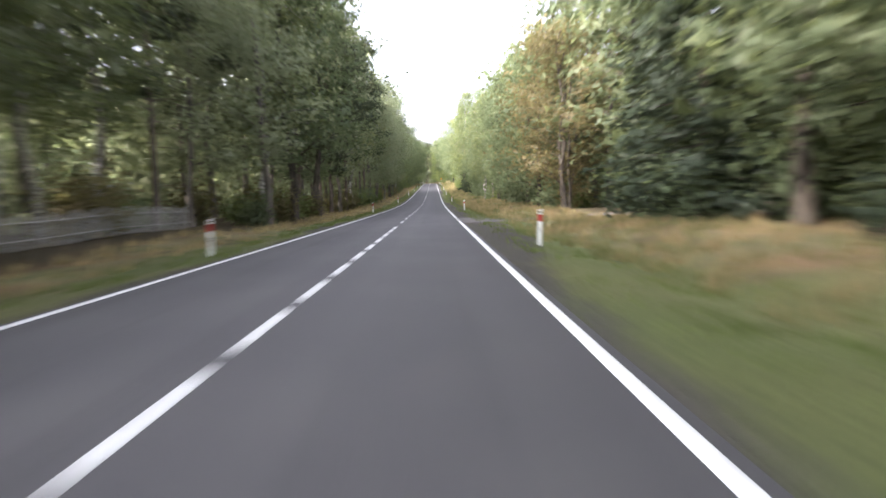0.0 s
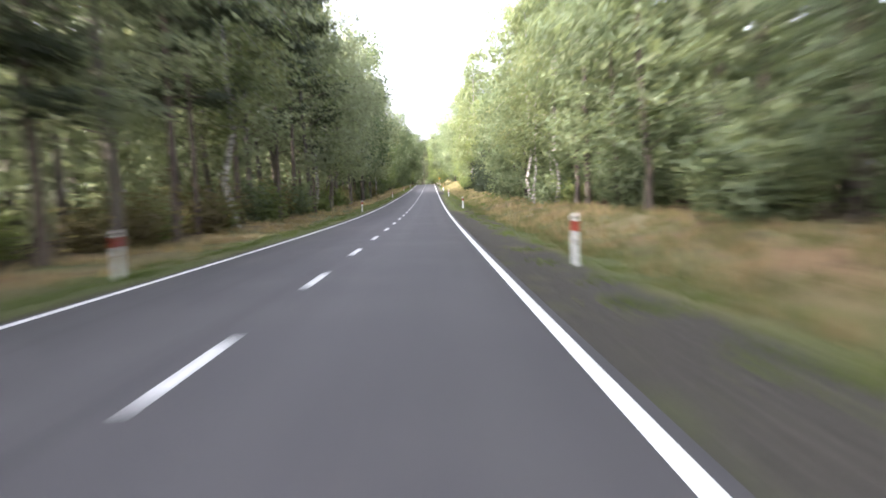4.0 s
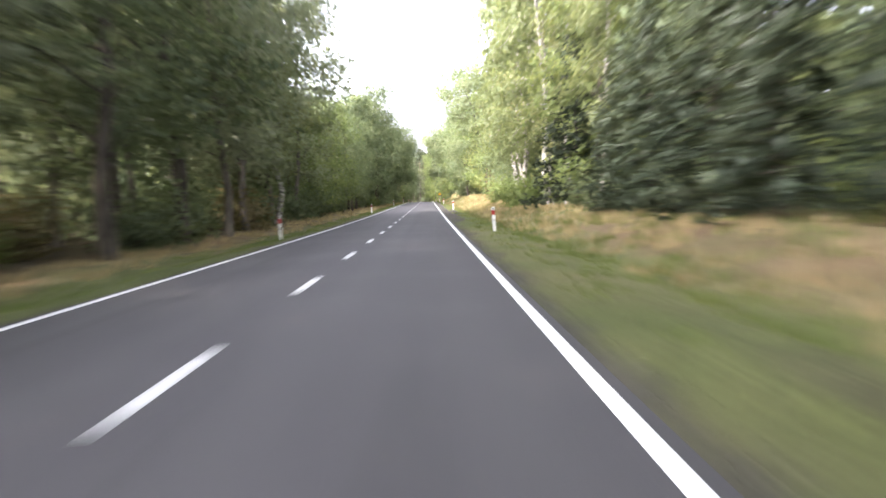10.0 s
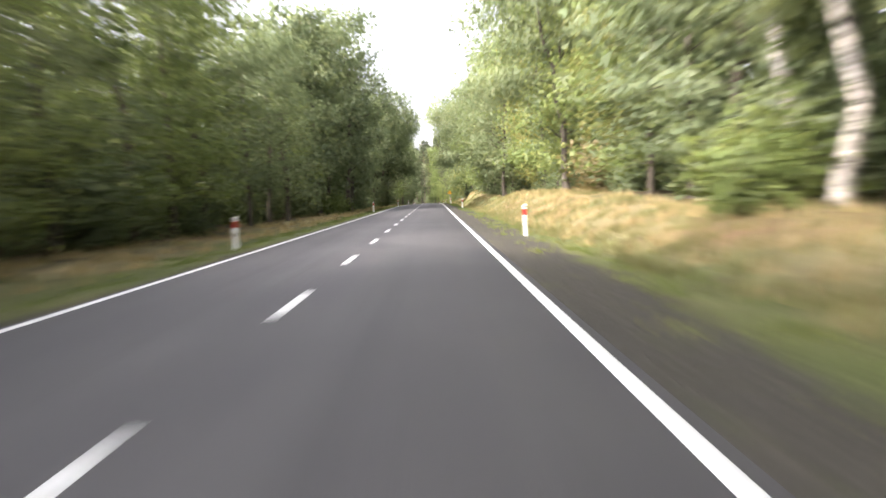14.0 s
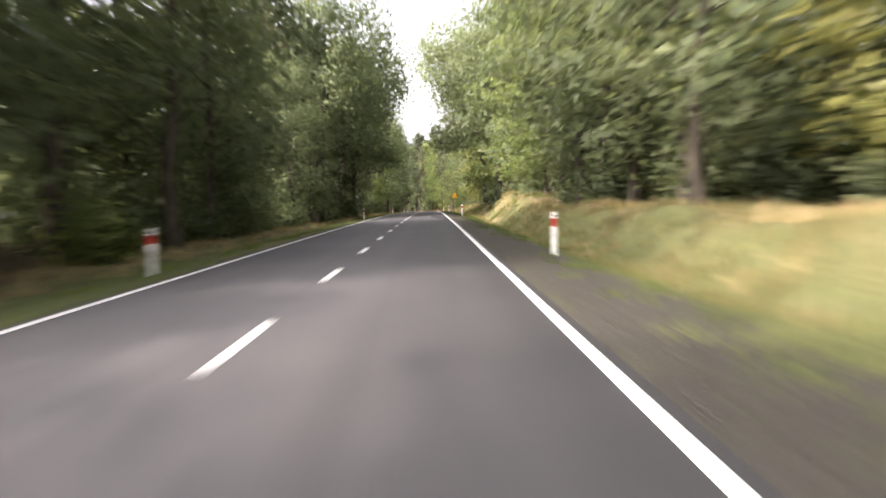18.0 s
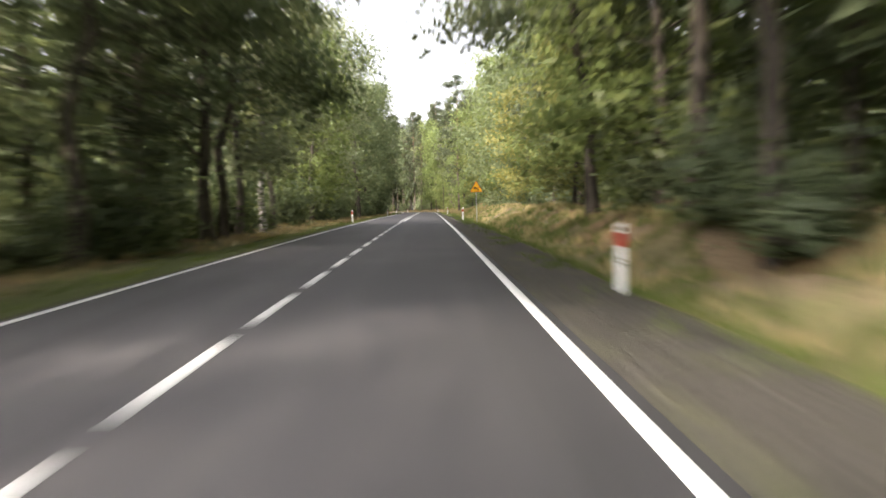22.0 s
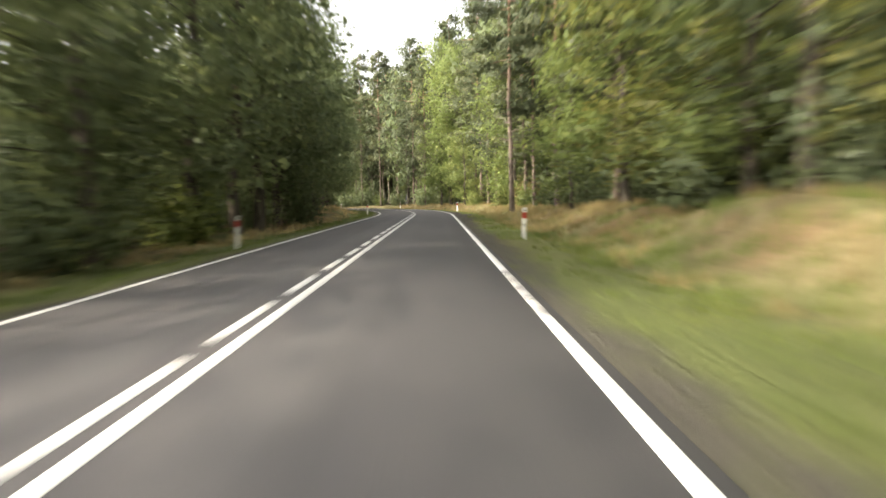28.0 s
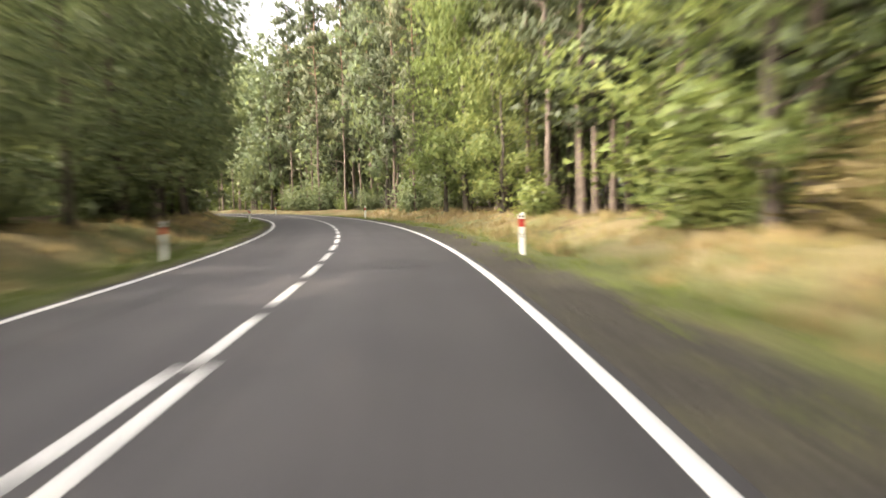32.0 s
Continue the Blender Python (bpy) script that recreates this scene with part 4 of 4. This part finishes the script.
# ---------------------------------------------------------------- grass
def blades(n, s0, s1, lats, tall, wide, mat, name, label):
    s = rng.uniform(s0, s1, n)
    tuft = rng.integers(0, max(1, n // 14), n)
    ts, tl = rng.uniform(s0, s1, n // 14 + 1), rng.uniform(0, 1, n // 14 + 1)
    s = ts[tuft] + rng.normal(0, .16, n)
    lat = lats[0] + (lats[1] - lats[0]) * tl[tuft] + rng.normal(0, .16, n)
    bald = np.zeros(n, dtype=bool)
    for s1, l1, long, broad in BARE:
        bald |= ((s - s1) / long) ** 2 + ((lat - l1) / broad) ** 2 < 1
    if mat is DRY:
        bald |= (s > 240) & (s < 302) & (lat > 5) & (lat < 8.4) & (rng.random(n) < .8)
    s, lat = s[~bald], lat[~bald]
    n = len(s)
    verts = np.zeros((n, 3, 3))
    for i in range(n):
        p = spot(s[i], lat[i])
        h = tall * rng.uniform(.5, 1.3)
        a = rng.uniform(0, 6.28)
        d = Vector((math.cos(a), math.sin(a), 0)) * wide
        verts[i] = p - d, p + d, p + Vector((rng.normal(0, .3) * h, rng.normal(0, .3) * h, h))
    tagged(new(name, mesh_of(name, verts.reshape(-1, 3), np.arange(3 * n).reshape(n, 3), mat)), label, "grass", kind="stuff")


for s0 in range(0, 520, 130):
    blades(9000, s0, s0 + 130, (5.6, 11.0), .34, .02, DRY, "dry_grass", "tufts of tall dry straw-coloured grass")
    blades(6000, s0, s0 + 130, (-9.6, -5.4), .28, .02, DRY, "dry_grass", "tufts of dry grass before the trees")
    blades(6000, s0, s0 + 130, (4.0, 6.4), .12, .018, GREEN, "green_grass", "short green grass on the verge")
    blades(5000, s0, s0 + 130, (-5.8, -3.7), .12, .018, GREEN, "green_grass", "short green grass on the verge")


for s0, n in ((0, 7000), (60, 7000), (120, 6000), (180, 9000), (240, 12000), (300, 12000), (360, 9000), (420, 6000)):
    blades(n, s0, s0 + 60, (5.2, 10.5), .22, .022, GREEN if s0 in (120, 300, 360) else MIXED, "meadow_grass", "rough mixed grass on the roadside bank")


# ---------------------------------------------------------------- guide posts
def guide_post():
    """White plastic guide post: flat, slanting top, red band, reflector, number bars."""
    top = thing("guide_post", "white plastic guide post with a red band on the verge", "guide post", "guide posts")
    w, d = .065, .035

    def slab(z0, z1, slant=0.0, grow=0.0):
        bm = bmesh.new()
        pts = [(-w - grow, -d - grow), (w + grow, -d - grow), (w + grow, 0), (.02, d + grow), (-.02, d + grow), (-w - grow, 0)]
        lo = [bm.verts.new((x, y, z0)) for x, y in pts]
        hi = [bm.verts.new((x, y, z1 + slant * (x + w))) for x, y in pts]
        bm.faces.new(lo[::-1])
        bm.faces.new(hi)
        for i in range(6):
            bm.faces.new((lo[i], lo[(i + 1) % 6], hi[(i + 1) % 6], hi[i]))
        bmesh.ops.bevel(bm, geom=list(bm.edges), offset=.006, segments=1, affect="EDGES")
        return bm

    part("body", slab(-.25, .96, .45), WHITE, top)
    red = part("red_band", slab(.66, .86, 0, .003), RED, top, "red band")
    bm = bmesh.new()
    box(bm, (-.03, -d - .006, .885), (.03, -d + .004, .945), bevel=.003)
    part("reflector", bm, BLACK, red, "small dark reflector")
    return top


def number(parent, text):
    cu = bpy.data.curves.new("digit", "FONT")
    cu.body, cu.size, cu.align_x, cu.extrude = text, .15, "CENTER", .001
    tmp = bpy.data.objects.new("digit", cu)
    scene.collection.objects.link(tmp)
    bpy.context.view_layer.update()
    me = bpy.data.meshes.new_from_object(tmp)
    bpy.data.objects.remove(tmp)
    me.materials.clear()
    me.materials.append(BLACK)
    ob = part("digit", me, parent=parent, label="black printed digit")
    ob.matrix_basis = pose(0, -.0375, .38, 90, 0, 0)


def bars(parent):
    for k in range(2):
        bm = bmesh.new()
        box(bm, (-.028, -.0385, .40 + .06 * k), (.028, -.034, .435 + .06 * k), bevel=.002)
        part("print_bar", bm, BLACK, parent, "black unreadable print")


POSTS = []
for i, s in enumerate((20.0, 70, 119.6, 170.3, 219.8, 270, 319.5, 368.2, 416.1, 464.5, 505, 545)):
    POSTS += [(s, 4.6, i), (s + (-.8, .3, .3, .3, -1.0, -1.3, -1.6, -1.3, -.8, 2, 2, 2)[i], -4.25, i)]
DIGIT = {0: "2", 2: "0", 3: "9", 5: "7"}
made_posts = {}
for s, lat, i in POSTS:
    key = DIGIT.get(i, "") if lat > 0 else ""
    x, y, a = axis(s)
    m = Matrix.Translation(spot(s, lat)) @ pose(0, 0, 0, rng.normal(0, 1.2), rng.normal(0, 1.2), math.degrees(a) + rng.normal(0, 5))
    if key in made_posts:
        copy_thing(made_posts[key], m)
        continue
    made_posts[key] = guide_post()
    if key:
        number(made_posts[key], key)
    else:
        bars(made_posts[key])
    made_posts[key].matrix_basis = m


# ---------------------------------------------------------------- warning sign
def warning_sign(s, lat):
    top = thing("warning_sign", "yellow triangular warning sign with red border on a steel post", "road sign")
    bm = bmesh.new()
    bmesh.ops.create_cone(bm, cap_ends=True, segments=14, radius1=.03, radius2=.03, depth=3.4, matrix=Matrix.Translation((0, .03, 1.4)))
    part("pole", bm, STEEL, top, "grey steel pole")

    def tri(r, y0, y1, round_off):
        bm = bmesh.new()
        pts = [(r * math.sin(a), r * math.cos(a)) for a in (0, 2.0944, 4.18879)]
        lo = [bm.verts.new((x, y0, z)) for x, z in pts]
        hi = [bm.verts.new((x, y1, z)) for x, z in pts]
        bm.faces.new(lo)
        bm.faces.new(hi[::-1])
        sides = [bm.edges.new((a, b)) for a, b in zip(lo, hi)]
        for i in range(3):
            bm.faces.new((lo[i], hi[i], hi[(i + 1) % 3], lo[(i + 1) % 3]))
        bmesh.ops.bevel(bm, geom=sides, offset=round_off, segments=4, affect="EDGES")
        bmesh.ops.translate(bm, verts=bm.verts, vec=(0, 0, 2.70))
        return bm

    plate = part("plate", tri(.56, -.012, 0, .05), RED, top, "thin red border plate")
    part("face", tri(.51, -.016, -.004, .04), YELLOW, plate, "yellow face")
    bm = bmesh.new()
    ring = []
    for k in range(9):                 # arrow that bends to the left
        a = radians(10 + 85 * k / 8)
        ring.append([bm.verts.new((-.06 + r * math.cos(a), y, 2.52 + r * math.sin(a))) for r in (.17, .25) for y in (-.021, -.0165)])
    for p, q in zip(ring, ring[1:]):
        for c, d in ((0, 1), (1, 3), (3, 2), (2, 0)):
            bm.faces.new((p[c], p[d], q[d], q[c]))
    tip = [bm.verts.new((x, y, z)) for y in (-.021, -.0165) for x, z in ((-.07, 2.83), (-.07, 2.62), (-.23, 2.72))]
    bm.faces.new(tip[:3])
    bm.faces.new(tip[3:][::-1])
    for c in range(3):
        bm.faces.new((tip[c], tip[(c + 1) % 3], tip[3 + (c + 1) % 3], tip[3 + c]))
    part("symbol", bm, BLACK, plate, "black bend arrow")
    top.matrix_basis = Matrix.Translation(spot(s, lat)) @ pose(0, 0, 0, 0, 0, 4)


warning_sign(363.6, 5.45)


def marker_post(s, lat):
    top = thing("marker_post", "white pipeline marker post with a yellow cap", "marker post")
    bm = bmesh.new()
    bmesh.ops.create_cone(bm, cap_ends=True, segments=12, radius1=.05, radius2=.045, depth=1.1, matrix=Matrix.Translation((0, 0, .4)))
    part("post", bm, WHITE, top)
    bm = bmesh.new()
    box(bm, (-.09, -.02, .62), (.09, .02, .95), bevel=.008)
    bmesh.ops.translate(bm, verts=bm.verts, vec=(0, -.06, 0))
    part("plate", bm, YELLOW, top, "yellow plate")
    bm = bmesh.new()
    bmesh.ops.create_cone(bm, cap_ends=True, segments=12, radius1=.056, radius2=.02, depth=.08, matrix=Matrix.Translation((0, 0, .98)))
    part("cap", bm, YELLOW, top, "yellow cap")
    top.matrix_basis = Matrix.Translation(spot(s, lat)) @ pose(0, 0, 0, 1, -2, 6) @ Matrix.Diagonal((1, 1, 1.35, 1))


marker_post(304, 10.4)


def tree_stump(s, lat):
    top = thing("tree_stump", "dark weathered tree stump in the woodland grass", "stump")
    pts = [(0, 0, -.15), (0, 0, .05), (.01, 0, .3), (.02, .01, .52)]
    part("stem", mesh_of("stem", *tube(pts, [.5, .36, .3, .28], 14), BARK["oak"], True), parent=top)
    bm = bmesh.new()
    bmesh.ops.create_cone(bm, cap_ends=True, segments=14, radius1=.282, radius2=.26, depth=.04, matrix=Matrix.Translation((.02, .01, .53)))
    part("cut_face", bm, WOOD, top, "grey sawn face")
    top.matrix_basis = Matrix.Translation(spot(s, lat))


tree_stump(366, 12.6)


# ---------------------------------------------------------------- fence
def picket_fence(s0, s1, lat0, lat1):
    top = thing("picket_fence", "weathered grey wooden picket fence before birches", "fence")
    n = int((s1 - s0) / .3)
    bm = bmesh.new()
    box(bm, (-.045, -.012, 0), (.045, .012, 1.1), bevel=.006)
    me = part("picket", bm, WOOD, top)
    data = me.data
    bpy.data.objects.remove(me)
    for i in range(n):
        k = i / n
        ob = part("picket", data, parent=top)
        ob.matrix_basis = Matrix.Translation(spot(s0 + (s1 - s0) * k, lat0 + (lat1 - lat0) * k, .08)) @ pose(0, 0, 0, rng.normal(0, 1.5), rng.normal(0, 1.5), 90)
        ob.scale.z = rng.uniform(.9, 1.08)
    for z in (.3, .85):
        pts = [tuple(spot(s0 + (s1 - s0) * k, lat0 + (lat1 - lat0) * k + .03, z + .08)) for k in np.linspace(0, 1, 12)]
        part("rail", mesh_of("rail", *tube(pts, [.018] * 12, 6), WOOD, True), parent=top)


picket_fence(9, 37, -11.4, -10.8)
